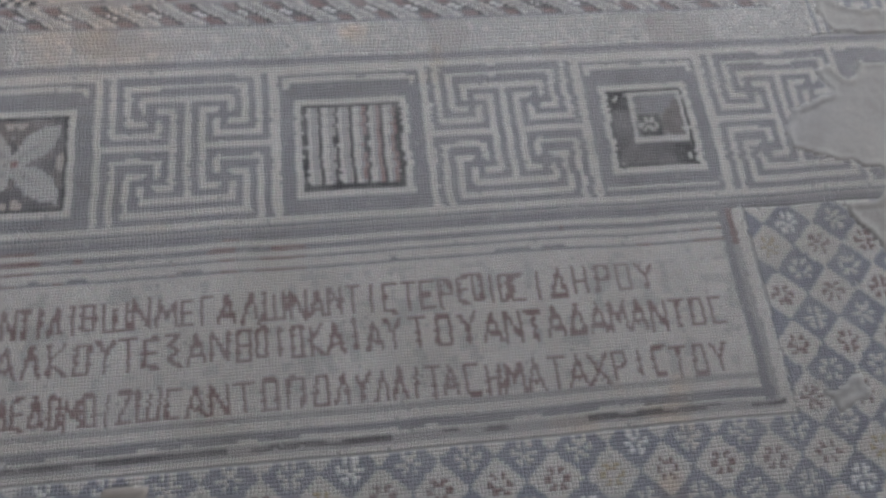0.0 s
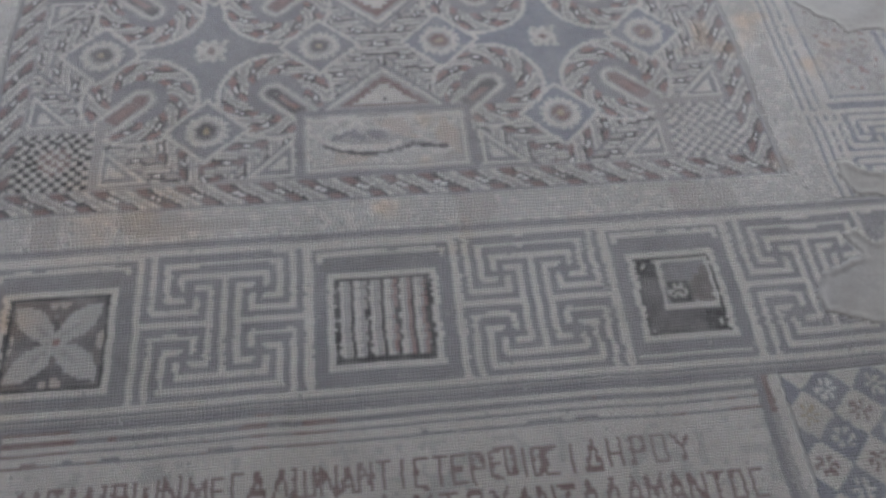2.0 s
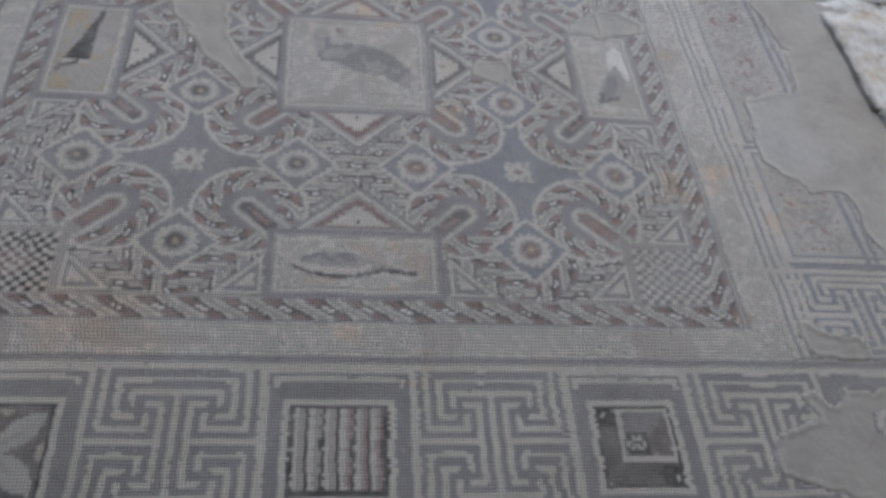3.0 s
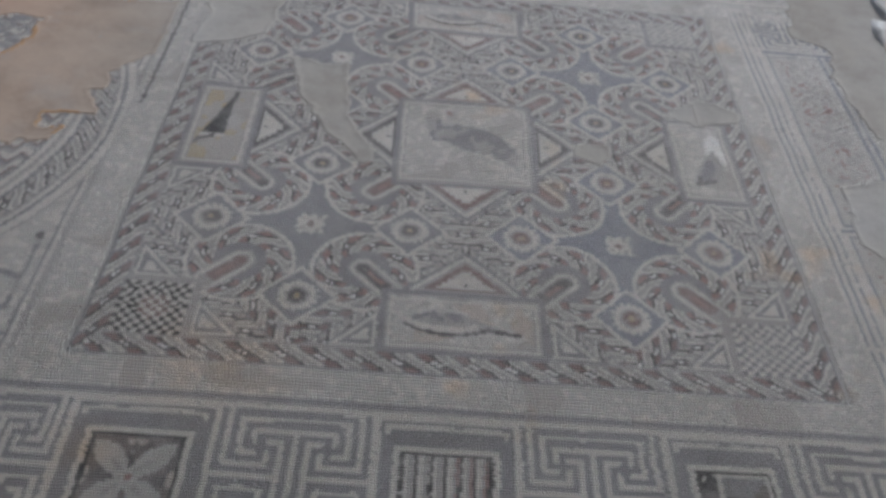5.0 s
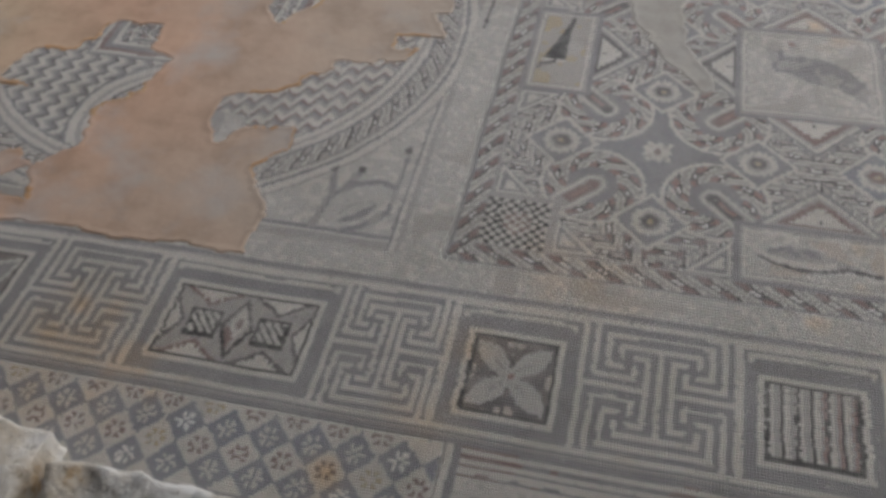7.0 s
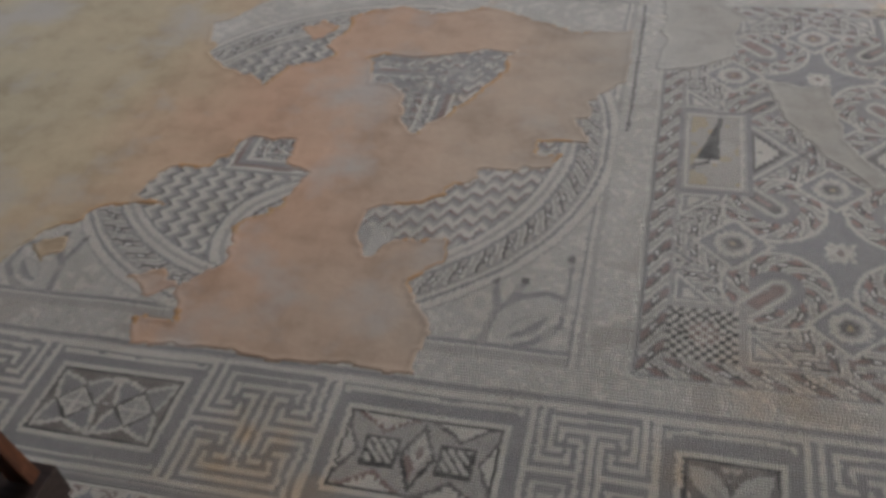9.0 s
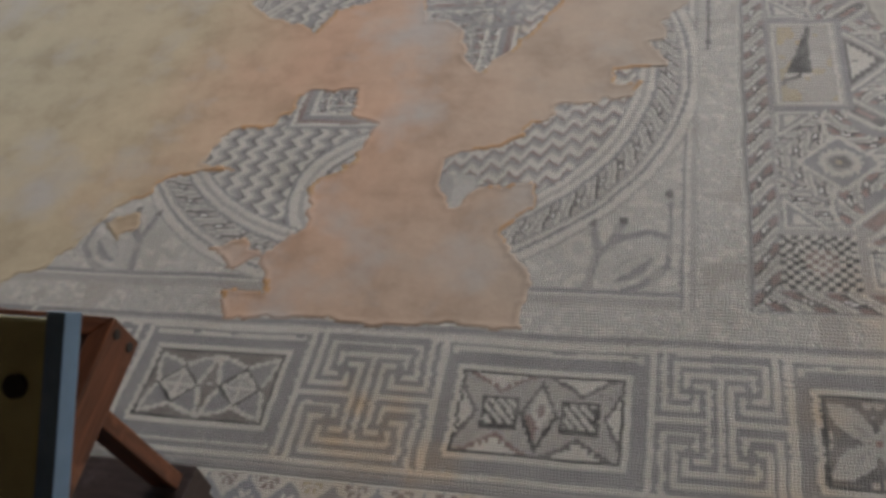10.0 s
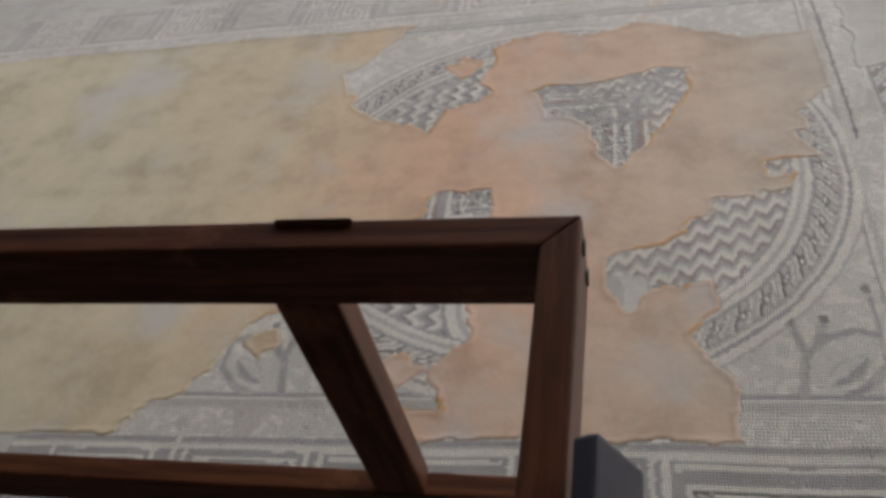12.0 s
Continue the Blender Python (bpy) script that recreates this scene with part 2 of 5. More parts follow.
class Field:
    """A patch of mosaic: rows of stone centres, each with a colour and the part it belongs to."""

    def __init__(self, x0, x1, y0, y1, pitch, warp=0.004, bond=0.25):
        nx, ny = int(round((x1 - x0) / pitch)), int(round((y1 - y0) / pitch))
        gx = x0 + (np.arange(nx) + 0.5) * (x1 - x0) / nx
        gy = y0 + (np.arange(ny) + 0.5) * (y1 - y0) / ny
        gx, gy = np.meshgrid(gx, gy)
        gx = gx + pitch * RNG.uniform(-bond, bond, (ny, 1))
        tx, ty = gx.ravel(), gy.ravel()
        self.x = tx + 0.22 * warp * vnoise(tx, ty, 0.05, 5)
        self.y = ty + 0.22 * warp * vnoise(tx, ty, 0.05, 6)
        self.px = tx - warp * vnoise(tx, ty, 0.16, 3) - 0.3 * warp * vnoise(tx, ty, 0.07, 2)
        self.py = ty - warp * vnoise(tx, ty, 0.16, 4) - 0.3 * warp * vnoise(tx, ty, 0.07, 1)
        self.pitch = pitch
        self.c = np.full(self.px.shape, -1)
        self.p = np.full(self.px.shape, -1)
        self.keep = np.ones(self.px.shape, bool)
        self.names = []

    def part(self, name, label="", under=None):
        self.names.append((name, label, under))
        return len(self.names) - 1

    def put(self, mask, colour, which=None):
        self.c[mask] = colour
        if which is not None:
            self.p[mask] = which

    def rect(self, x0, x1, y0, y1):
        return (self.x >= x0) & (self.x < x1) & (self.y >= y0) & (self.y < y1)

    def line(self, points, width):
        m = np.zeros(self.x.shape, bool)
        for (ax, ay), (bx, by) in zip(points[:-1], points[1:]):
            near = (self.x > min(ax, bx) - width) & (self.x < max(ax, bx) + width) & (self.y > min(ay, by) - width) & (self.y < max(ay, by) + width)
            idx = np.nonzero(near)[0]
            m[idx[seg_dist(self.x[idx], self.y[idx], ax, ay, bx, by) < width / 2]] = True
        return m


LOST = []       # outlines of areas where the stones are gone
KEPT = []       # fragments that survive in the west room


def lost_at(x, y):
    wx = x + 0.030 * vnoise(x, y, 0.11, 21) + 0.014 * vnoise(x, y, 0.035, 22)
    wy = y + 0.030 * vnoise(x, y, 0.11, 23) + 0.014 * vnoise(x, y, 0.035, 24)
    gone = np.zeros(x.shape, bool)
    for outline in LOST:
        gone |= inside(wx, wy, outline)
    held = np.zeros(x.shape, bool)
    for outline in KEPT:
        held |= inside(wx, wy, outline)
    gone |= inside(x + 0.4 * (wx - x), y + 0.6 * (wy - y), ROOM) & ~held
    return gone


def relief(x, y):
    """The floor's gentle unevenness."""
    return 0.004 * vnoise(x, y, 0.7, 31) + 0.0015 * vnoise(x, y, 0.2, 32)


def lay(field, parent, clip=True):
    """Lays the stones of a field as meshes, one for each part."""
    ok = (field.c >= 0) & (field.p >= 0) & field.keep
    if clip:
        ok &= ~lost_at(field.px, field.py)
    ok &= RNG.random(ok.shape) > 0.006
    built = {}
    for which, (name, label, under) in enumerate(field.names):
        idx = np.nonzero(ok & (field.p == which))[0]
        if not len(idx):
            continue
        n = len(idx)
        x, y = field.px[idx], field.py[idx]
        h = field.pitch * RNG.uniform(0.499, 0.514, n)
        asp = RNG.uniform(0.97, 1.03, n)
        ang = RNG.normal(0, 0.06, n)
        cx, cy = x + field.pitch * RNG.normal(0, 0.035, n), y + field.pitch * RNG.normal(0, 0.035, n)
        top = relief(x, y) + RNG.normal(0, 0.00015, n)
        tx, ty = RNG.normal(0, 0.010, n), RNG.normal(0, 0.010, n)
        ca, sa = np.cos(ang), np.sin(ang)
        co = np.empty((n, 8, 3))
        for k, (u, v) in enumerate(((-1, -1), (1, -1), (1, 1), (-1, 1))):
            for level, shrink in ((0, 1.0), (4, 0.94)):
                du, dv = u * h * asp * shrink, v * h / asp * shrink
                co[:, k + level, 0] = cx + ca * du - sa * dv
                co[:, k + level, 1] = cy + sa * du + ca * dv
                co[:, k + level, 2] = (top + tx * du + ty * dv) if level else (top - 0.0009)
        quads = np.array([(4, 5, 6, 7), (0, 1, 5, 4), (1, 2, 6, 5), (2, 3, 7, 6), (3, 0, 4, 7)])
        loops = (quads[None] + (np.arange(n) * 8)[:, None, None]).reshape(-1)
        me = bpy.data.meshes.new(name)
        me.vertices.add(n * 8)
        me.vertices.foreach_set("co", co.reshape(-1))
        me.loops.add(n * 20)
        me.loops.foreach_set("vertex_index", loops)
        me.polygons.add(n * 5)
        me.polygons.foreach_set("loop_start", np.arange(n * 5) * 4)
        base = STONES[field.c[idx]] * RNG.normal(1.0, 0.04, (n, 1)) * RNG.normal(1.0, 0.02, (n, 3))
        stain = np.clip(vnoise(x, y, 0.33, 41) + 0.6 * vnoise(x, y, 0.09, 42) - 0.85, 0, 0.45)[:, None]
        for sx, sy, size, depth in ((-2.30, -0.24, 0.15, 0.75), (-0.62, 0.33, 0.22, 0.4), (-1.02, -0.30, 0.12, 0.5), (-1.27, -0.60, 0.06, 0.8), (-2.25, -0.42, 0.3, 0.35), (-0.95, -0.05, 0.1, 0.35)):
            stain = np.maximum(stain, (depth * np.exp(-((x - sx) ** 2 + (y - sy) ** 2) / size ** 2) * (0.75 + 0.6 * vnoise(x, y, 0.07, 43)))[:, None])
        base = base * (1 - np.clip(stain, 0, 0.85)) + base.mean(1, keepdims=True) * np.array([(1.35, 0.88, 0.42)]) * np.clip(stain, 0, 0.85)
        col = np.ones((n, 4))
        col[:, :3] = np.clip(base, 0.02, 0.85)
        at = me.attributes.new("stone", "FLOAT_COLOR", "FACE")
        at.data.foreach_set("color", np.repeat(col, 5, axis=0).reshape(-1))
        me.update(calc_edges=True)
        me.materials.append(M_TESS)
        ob = new(name, me)
        ob.parent = built.get(under, parent)
        if ob.parent == parent:
            ob.location = -parent.location
        built[which] = ob
        if label:
            ob["label"] = label
        ob["kind"] = "stuff"


def rope(s, t, period, tones=(W, M, R)):
    """Twisted rope: slanting strands with a pale bead between them. s along it, t across from -1 to 1. Colours by point."""
    ph = (s / period + 0.40 * np.sin(np.clip(t, -1, 1) * 1.5)) % 1.0
    out = np.full(s.shape, T)
    out = np.where(ph < 0.13, W, out)
    out = np.where((ph >= 0.13) & (ph < 0.36), tones[1], out)
    out = np.where((ph >= 0.36) & (ph < 0.47), tones[0], out)
    out = np.where((ph >= 0.47) & (ph < 0.60), D, out)
    out = np.where((ph >= 0.50) & (ph < 0.56), K, out)
    out = np.where((ph >= 0.60) & (ph < 0.90), tones[2], out)
    out = np.where((ph >= 0.90), G, out)
    out = np.where((ph >= 0.58) & (ph < 0.94) & (np.abs(t) < 0.34), D, out)
    out = np.where((np.abs(t) > 0.90), G, out)
    bead = (np.abs(ph - 0.74) * period < 0.0085) & (np.abs(t) < 0.17)
    return np.where(bead, L, out)


# ---------------------------------------------------------------- the place: ground, added roof and walls, light openings
def sheet(name, x0, x1, y0, y1, step, z, material, label, category, holes=None):
    nx, ny = int((x1 - x0) / step), int((y1 - y0) / step)
    gx, gy = np.linspace(x0, x1, nx + 1), np.linspace(y0, y1, ny + 1)
    px, py = (a.ravel() for a in np.meshgrid(gx, gy))
    pz = z(px, py)
    quads = [(j * (nx + 1) + i, j * (nx + 1) + i + 1, (j + 1) * (nx + 1) + i + 1, (j + 1) * (nx + 1) + i) for j in range(ny) for i in range(nx)]
    me = bpy.data.meshes.new(name)
    me.from_pydata(np.stack([px, py, pz], 1).tolist(), [], quads)
    me.polygons.foreach_set("use_smooth", [True] * len(quads))
    me.materials.append(material)
    return tagged(new(name, me), label, category, "", "structure")


# areas where the mosaic is lost: the west room but for five fragments
ROOM = [(-6.2, 0.172), (-1.28, 0.172), (-1.28, 3.02), (-6.2, 3.02)]
KEPT.append([(-1.20, 0.10), (-1.83, 0.10), (-1.83, 0.333), (-1.953, 0.637), (-1.88, 0.76), (-1.90, 0.892), (-2.13, 0.872), (-2.17, 0.73), (-2.23, 0.72), (-2.25, 1.0), (-2.19, 1.06),
             (-2.0, 1.10), (-1.95, 1.20), (-1.86, 1.24), (-1.84, 1.354), (-1.70, 1.359), (-1.512, 1.397), (-1.50, 1.47), (-1.624, 1.483), (-1.63, 1.58), (-1.53, 1.60), (-1.425, 1.60),
             (-1.43, 1.69), (-1.50, 1.774), (-1.43, 1.80), (-1.447, 1.945), (-1.363, 2.027), (-1.31, 2.10), (-1.20, 2.10)])
KEPT.append([(-2.90, 0.10), (-2.96, 0.305), (-2.83, 0.31), (-2.875, 0.461), (-2.79, 0.54), (-2.739, 0.613), (-2.80, 0.816), (-2.64, 1.056), (-2.596, 1.223), (-2.751, 1.272), (-2.76, 1.463),
             (-2.998, 1.483), (-3.092, 1.228), (-3.29, 1.209), (-3.33, 1.006), (-3.20, 0.93), (-3.33, 0.93), (-3.609, 0.772), (-3.68, 0.66), (-3.72, 0.45), (-3.80, 0.36), (-3.95, 0.30), (-4.05, 0.10)])
KEPT.append([(-2.647, 2.243), (-2.374, 2.267), (-2.234, 2.325), (-1.862, 2.375), (-1.90, 2.30), (-1.944, 2.058), (-2.07, 1.80), (-2.199, 1.562), (-2.323, 1.678), (-2.33, 1.92), (-2.519, 2.014)])
KEPT.append([(-3.659, 2.562), (-3.538, 2.72), (-3.224, 2.792), (-2.90, 2.75), (-2.86, 2.556), (-2.947, 2.348), (-2.845, 2.281), (-3.079, 2.109), (-3.125, 1.924), (-3.329, 2.043), (-3.56, 2.222)])
KEPT.append([(-3.538, 2.72), (-3.30, 3.08), (-1.20, 3.08), (-1.20, 2.62), (-1.598, 2.611), (-2.109, 2.84), (-2.35, 2.72), (-2.60, 2.83), (-2.90, 2.70), (-3.224, 2.74)])
# carpet: north-west corner, streak to the middle, east edge, small hole
LOST.append([(-1.14, 2.22), (-0.98, 2.30), (-0.80, 2.36), (-0.78, 2.62), (-0.70, 2.80), (-0.86, 3.02), (-1.14, 3.02)])
LOST.append([(-0.66, 2.16), (-0.36, 2.16), (-0.34, 1.90), (-0.27, 1.66), (-0.16, 1.42), (-0.22, 1.38), (-0.36, 1.56), (-0.45, 1.72), (-0.58, 1.90)])
LOST.append([(1.14, 1.90), (1.28, 2.08), (1.44, 2.10), (1.56, 1.98), (1.50, 1.89)])
LOST.append([(0.68, 1.64), (0.82, 1.68), (0.86, 1.58), (0.80, 1.50), (0.70, 1.54)])
# east border
LOST.append([(1.70, 0.175), (1.92, 0.17), (1.94, 0.30), (1.71, 0.31)])
LOST.append([(1.84, 1.50), (2.02, 1.55), (2.6, 1.62), (2.6, 0.95), (1.98, 0.95), (1.86, 1.1)])
LOST.append([(1.60, 0.03), (1.86, 0.04), (2.7, 0.04), (2.7, -0.36), (1.72, -0.36), (1.62, -0.28), (1.47, -0.25), (1.50, -0.12), (1.66, -0.06)])
LOST.append([(1.74, -0.33), (1.72, -0.42), (1.58, -0.43), (1.66, -0.62), (1.62, -0.72), (1.66, -0.82), (1.60, -0.95), (1.66, -1.08), (1.55, -1.25), (1.40, -1.32), (2.7, -1.4), (2.7, -0.3)])
LOST.append([(2.13, 0.04), (2.20, 0.6), (2.10, 0.98), (2.13, 1.5), (2.16, 1.9), (2.11, 2.3), (2.14, 2.7), (2.0, 2.8), (2.05, 3.1), (2.1, 3.6), (2.7, 3.6), (2.7, 0.0)])
LOST.append([(1.36, -0.965), (1.47, -0.93), (1.50, -1.0), (1.40, -1.03)])
LOST.append([(-3.66, 0.60), (-3.52, 0.69), (-3.47, 0.58), (-3.55, 0.50)])
LOST.append([(-3.14, 0.49), (-2.98, 0.53), (-2.86, 0.47), (-3.0, 0.41)])
LOST.append([(-3.12, 2.50), (-3.02, 2.62), (-2.93, 2.54), (-3.0, 2.42)])
# south-west of the inscription
LOST.append([(-0.52, -1.07), (-0.40, -1.06), (-0.37, -1.40), (-0.62, -1.40)])
LOST.append([(-1.30, -0.76), (-1.24, -0.80), (-1.22, -1.5), (-3.2, -1.5), (-3.2, -0.74)])

far = 60.0
ground = sheet("ground", -far, far, -far, far, 4.0, lambda x, y: np.full(x.shape, -0.16), M_EARTH, "dry pale earth round the excavated building", "ground")
bed = sheet("floor", -7.0, 3.6, -4.0, 6.0, 0.04, lambda x, y: relief(x, y) - 0.0009, M_BED, "grey lime bedding mortar under the mosaic stones", "floor")


def repair(name, x0, x1, y0, y1, fillet=True, mortar=None):
    """Repair mortar laid into the lost areas, a little lower than the stones, with a rusty fillet along the edge."""
    step = 0.0125
    nx, ny = int((x1 - x0) / step), int((y1 - y0) / step)
    gx, gy = np.linspace(x0, x1, nx + 1), np.linspace(y0, y1, ny + 1)
    px, py = (a.ravel() for a in np.meshgrid(gx, gy))
    gone = lost_at(px, py).reshape(ny + 1, nx + 1)
    near = gone.copy()
    rim = np.zeros(gone.shape, bool)
    for dy in (-1, 0, 1):
        for dx in (-1, 0, 1):
            rolled = np.roll(np.roll(gone, dy, 0), dx, 1)
            near |= rolled
            rim |= gone & ~rolled
    pz = relief(px, py) - 0.0001 + 0.0008 * vnoise(px, py, 0.25, 51) + np.where(rim.ravel(), 0.0042 + 0.002 * vnoise(px, py, 0.06, 52), 0.0)
    pz = np.where(gone.ravel(), pz, relief(px, py) - 0.0055)
    worn = ((vnoise(px, py, 0.22, 53) > 0.0) & (py > 0.24)).reshape(ny + 1, nx + 1)
    quads, kinds = [], []
    for j in range(ny):
        for i in range(nx):
            if gone[j, i] or gone[j + 1, i] or gone[j, i + 1] or gone[j + 1, i + 1]:
                a = j * (nx + 1) + i
                quads.append((a, a + 1, a + nx + 2, a + nx + 1))
                kinds.append(1 if worn[j, i] and (rim[j, i] or rim[j + 1, i + 1]) and not (gone[j, i] and gone[j + 1, i] and gone[j, i + 1] and gone[j + 1, i + 1] and not rim[j, i]) else 0)
    used = sorted({k for q in quads for k in q})
    index = {k: n for n, k in enumerate(used)}
    me = bpy.data.meshes.new(name)
    me.from_pydata([(px[k], py[k], pz[k]) for k in used], [], [tuple(index[k] for k in q) for q in quads])
    me.polygons.foreach_set("use_smooth", [True] * len(quads))
    me.materials.append(mortar or M_PATCH)
    me.materials.append(M_RIM)
    me.polygons.foreach_set("material_index", kinds if fillet else [0] * len(kinds))
    return new(name, me)


tagged(repair("repair_mortar", -6.2, -1.2, 0.1, 3.08), "ochre and salmon repair mortar filling the lost part of the mosaic", "mortar", "", "structure")
tagged(repair("repair_mortar", -1.2, 1.6, 1.3, 3.1, False, M_BUFF), "pale ochre repair mortar in holes of the patterned carpet", "mortar", "", "structure")
tagged(repair("repair_mortar", 1.3, 2.7, -1.5, 3.6, False, M_BUFF), "grey-buff repair mortar beside the broken east border", "mortar", "", "structure")
tagged(repair("repair_mortar", -3.2, -0.3, -1.5, -0.7), "buff repair mortar with a raised lip by the inscription", "mortar", "", "structure")

# ---------------------------------------------------------------- meander band with picture squares
def framed(f, x0, x1, y0, y1, which):
    """A picture field: blue-grey surround, pale line and a thin black line round the field itself."""
    f.put(f.rect(x0 - 0.060, x1 + 0.060, y0 - 0.060, y1 + 0.060), G, which)
    f.put(f.rect(x0 - 0.020, x1 + 0.020, y0 - 0.020, y1 + 0.020), W, which)
    f.put(f.rect(x0, x1, y0, y1), K, which)
    f.put(f.rect(x0 + 0.013, x1 - 0.013, y0 + 0.013, y1 - 0.013), W, which)


MEANDER = [[(1, 0), (1, 5), (4, 5), (4, 4)], [(3, 4), (2, 4), (2, 1), (6, 1)], [(3, 3), (3, 2), (6, 2)], [(6, 2), (6, 6)], [(4, 3), (5, 3), (5, 6)], [(0, 6), (5, 6)]]


def meander_cell(f, x0, x1, y_top, y_low, which, width=0.019):
    """A double swastika meander between two squares, twelve lines wide and twelve high."""
    px, py = (x1 - x0) / 12, (y_top - y_low) / 12
    for run in MEANDER:
        for mx in (1, -1):
            for my in (1, -1):
                pts = [((x0 + x1) / 2 + mx * (c - 6) * px, (y_top + y_low) / 2 - my * (r - 6) * py) for c, r in run]
                f.put(f.line(pts, width), W, which)


def swastika_band():
    thing = empty("meander_band_mosaic", (-0.9, -0.12, 0), "blue-grey and cream mosaic band of swastika meander and picture squares", "mosaic")
    f = Field(-4.4, 2.16, -0.42, 0.172, 0.0100, 0.0025)
    ground_part = f.part("meander", "cream key pattern on blue-grey stones")
    f.put(f.rect(-9, 9, -9, 9), G, ground_part)
    top, low = 0.128, -0.372
    for yy in (top, low):
        f.put(np.abs(f.y - yy) < 0.011, W, ground_part)
    f.put(np.abs(f.y - 0.147) < 0.0055, M, ground_part)
    f.put(np.abs(f.y + 0.392) < 0.005, M, ground_part)
    squares = [(-3.124, -2.64, -0.262, 0.018, "circles_square"), (-2.006, -1.488, -0.288, 0.012, "lozenge_square"), (-0.936, -0.648, -0.300, 0.0, "flower_square"),
               (0.003, 0.294, -0.286, 0.004, "striped_square"), (0.924, 1.166, -0.268, 0.002, "cube_square")]
    edges = []
    ids = {}
    for x0, x1, y0, y1, name in squares:
        w = 0.080
        f.put(f.rect(x0 - w - 0.010, x1 + w + 0.010, low, top), W, ground_part)
        f.put(f.rect(x0 - w + 0.014, x1 + w - 0.014, low + 0.012, top - 0.012), G, ground_part)
        f.put(f.rect(x0 - w + 0.030, x1 + w - 0.030, low + 0.031, top - 0.031) & ~f.rect(x0 - w + 0.045, x1 + w - 0.045, low + 0.047, top - 0.047), W, ground_part)
        ids[name] = f.part(name)
        framed(f, x0, x1, y0, y1, ids[name])
        edges.append((x0 - w, x1 + w))
    meander_cell(f, -3.74, edges[0][0], top, low, ground_part)
    f.put(np.abs(f.x + 3.74) < 0.010, W, ground_part)
    meander_cell(f, -4.26, -3.78, top, low, ground_part)
    for (_, a), (b, _) in zip(edges[:-1], edges[1:]):
        meander_cell(f, a, b, top, low, ground_part)
    meander_cell(f, edges[-1][1], 1.73, top, low, ground_part)
    f.put((f.x > 1.80) & (np.abs(f.y + 0.02) < 0.01), W, ground_part)

    # four-petalled flower on brown
    k = ids["flower_square"]
    cx, cy = -0.792, -0.150
    u, v = f.x - cx, f.y - cy
    box = f.rect(-0.923, -0.661, -0.287, -0.013)
    f.put(box, F, k)
    f.put(box & (vnoise(f.x, f.y, 0.05, 64) > 0.2), D, k)
    a, b = (u + v) / math.sqrt(2), (u - v) / math.sqrt(2)
    for p, q in ((a, b), (b, a)):
        s = np.abs(p)
        petal = box & (s < 0.175) & (np.abs(q) < 0.040 * np.sin(np.clip(s / 0.175, 0, 1) * math.pi) ** 0.8)
        f.put(petal, P, k)
        f.put(petal & (np.abs(q) < 0.007) & (s > 0.03) & (s < 0.09), M, k)
    for p, q in ((u, v), (v, u)):
        f.put(box & (np.abs(np.abs(p) - 0.125) < 0.011) & (np.abs(q) < 0.034 - 0.9 * np.abs(np.abs(p) - 0.13)) & (np.abs(np.abs(q) - 0.016) < 0.012), Q, k)
    f.put(box & (np.hypot(u, v) < 0.012), R, k)

    # shaded upright stripes
    k = ids["striped_square"]
    box = f.rect(0.016, 0.281, -0.273, -0.009)
    ph = ((f.x - 0.016) / 0.0448) % 1.0
    f.put(box, M, k)
    f.put(box & (ph < 0.34), W, k)
    f.put(box & (ph > 0.62), T, k)
    f.put(box & (ph > 0.76), K, k)
    f.put(box & (ph > 0.56) & (ph < 0.76) & (f.x > 0.15), R, k)

    # cube in perspective with a white floret
    k = ids["cube_square"]
    box = f.rect(0.932, 1.158, -0.260, -0.006)
    u, v = (f.x - 0.924) / 0.242 * 0.288, (f.y + 0.268) / 0.270 * 0.298
    f.put(f.rect(0.924, 1.166, -0.268, 0.002), K, k)
    f.put(box, D, k)
    f.put(box & ((u < 0.075) & (v > 0.22) | (u > 0.215) & (v < 0.075)), K, k)
    f.put(box & (u > 0.080) & (u < 0.278) & (v > 0.092) & (v < 0.287), W, k)
    f.put(box & (u > 0.096) & (u < 0.264) & (v > 0.108) & (v < 0.274), F, k)
    f.put(box & (u < 0.264) & (u > 0.096) & (v > 0.108) & (v < 0.274) & (v - u > 0.0), G, k)
    f.put(box & (u > 0.098) & (u < 0.182) & (v > 0.110) & (v < 0.195), K, k)
    floret(f, 1.041, -0.128, 0.028, W, k)
    floret(f, 0.950, -0.030, 0.014, W, k)
    floret(f, 1.143, -0.240, 0.014, W, k)

    # lozenge between two hatched squares, with curved star points
    k = ids["lozenge_square"]
    cx, cy = -1.747, -0.138
    u, v = (f.x - cx) * 1.068, f.y - cy
    box = f.rect(-1.996, -1.498, -0.278, 0.002)
    f.put(box, T, k)
    f.put(box & (vnoise(f.x, f.y, 0.03, 62) > 0.1), M, k)
    for sx in (-1, 1):
        scallop = 0.006 * np.cos(np.clip(np.abs(u - sx * 0.135), 0, 1) * 300)
        edge_at = 0.068 + 0.075 * (np.abs(u - sx * 0.135) / 0.125) ** 0.85
        f.put(box & (np.abs(u - sx * 0.135) < 0.125) & (np.abs(v) > edge_at), B if sx < 0 else D, k)
        f.put(box & (np.abs(u - sx * 0.135) < 0.125) & (np.abs(v) > edge_at + 0.017 + scallop), W, k)
        side_at = 0.205 + 0.068 * (np.abs(v) / 0.125) ** 0.9
        f.put(box & (u * sx > side_at), D, k)
        f.put(box & (u * sx > side_at + 0.016), W, k)
        q = box & (np.abs(u - sx * 0.132) < 0.064) & (np.abs(v) < 0.060)
        f.put(q, K, k)
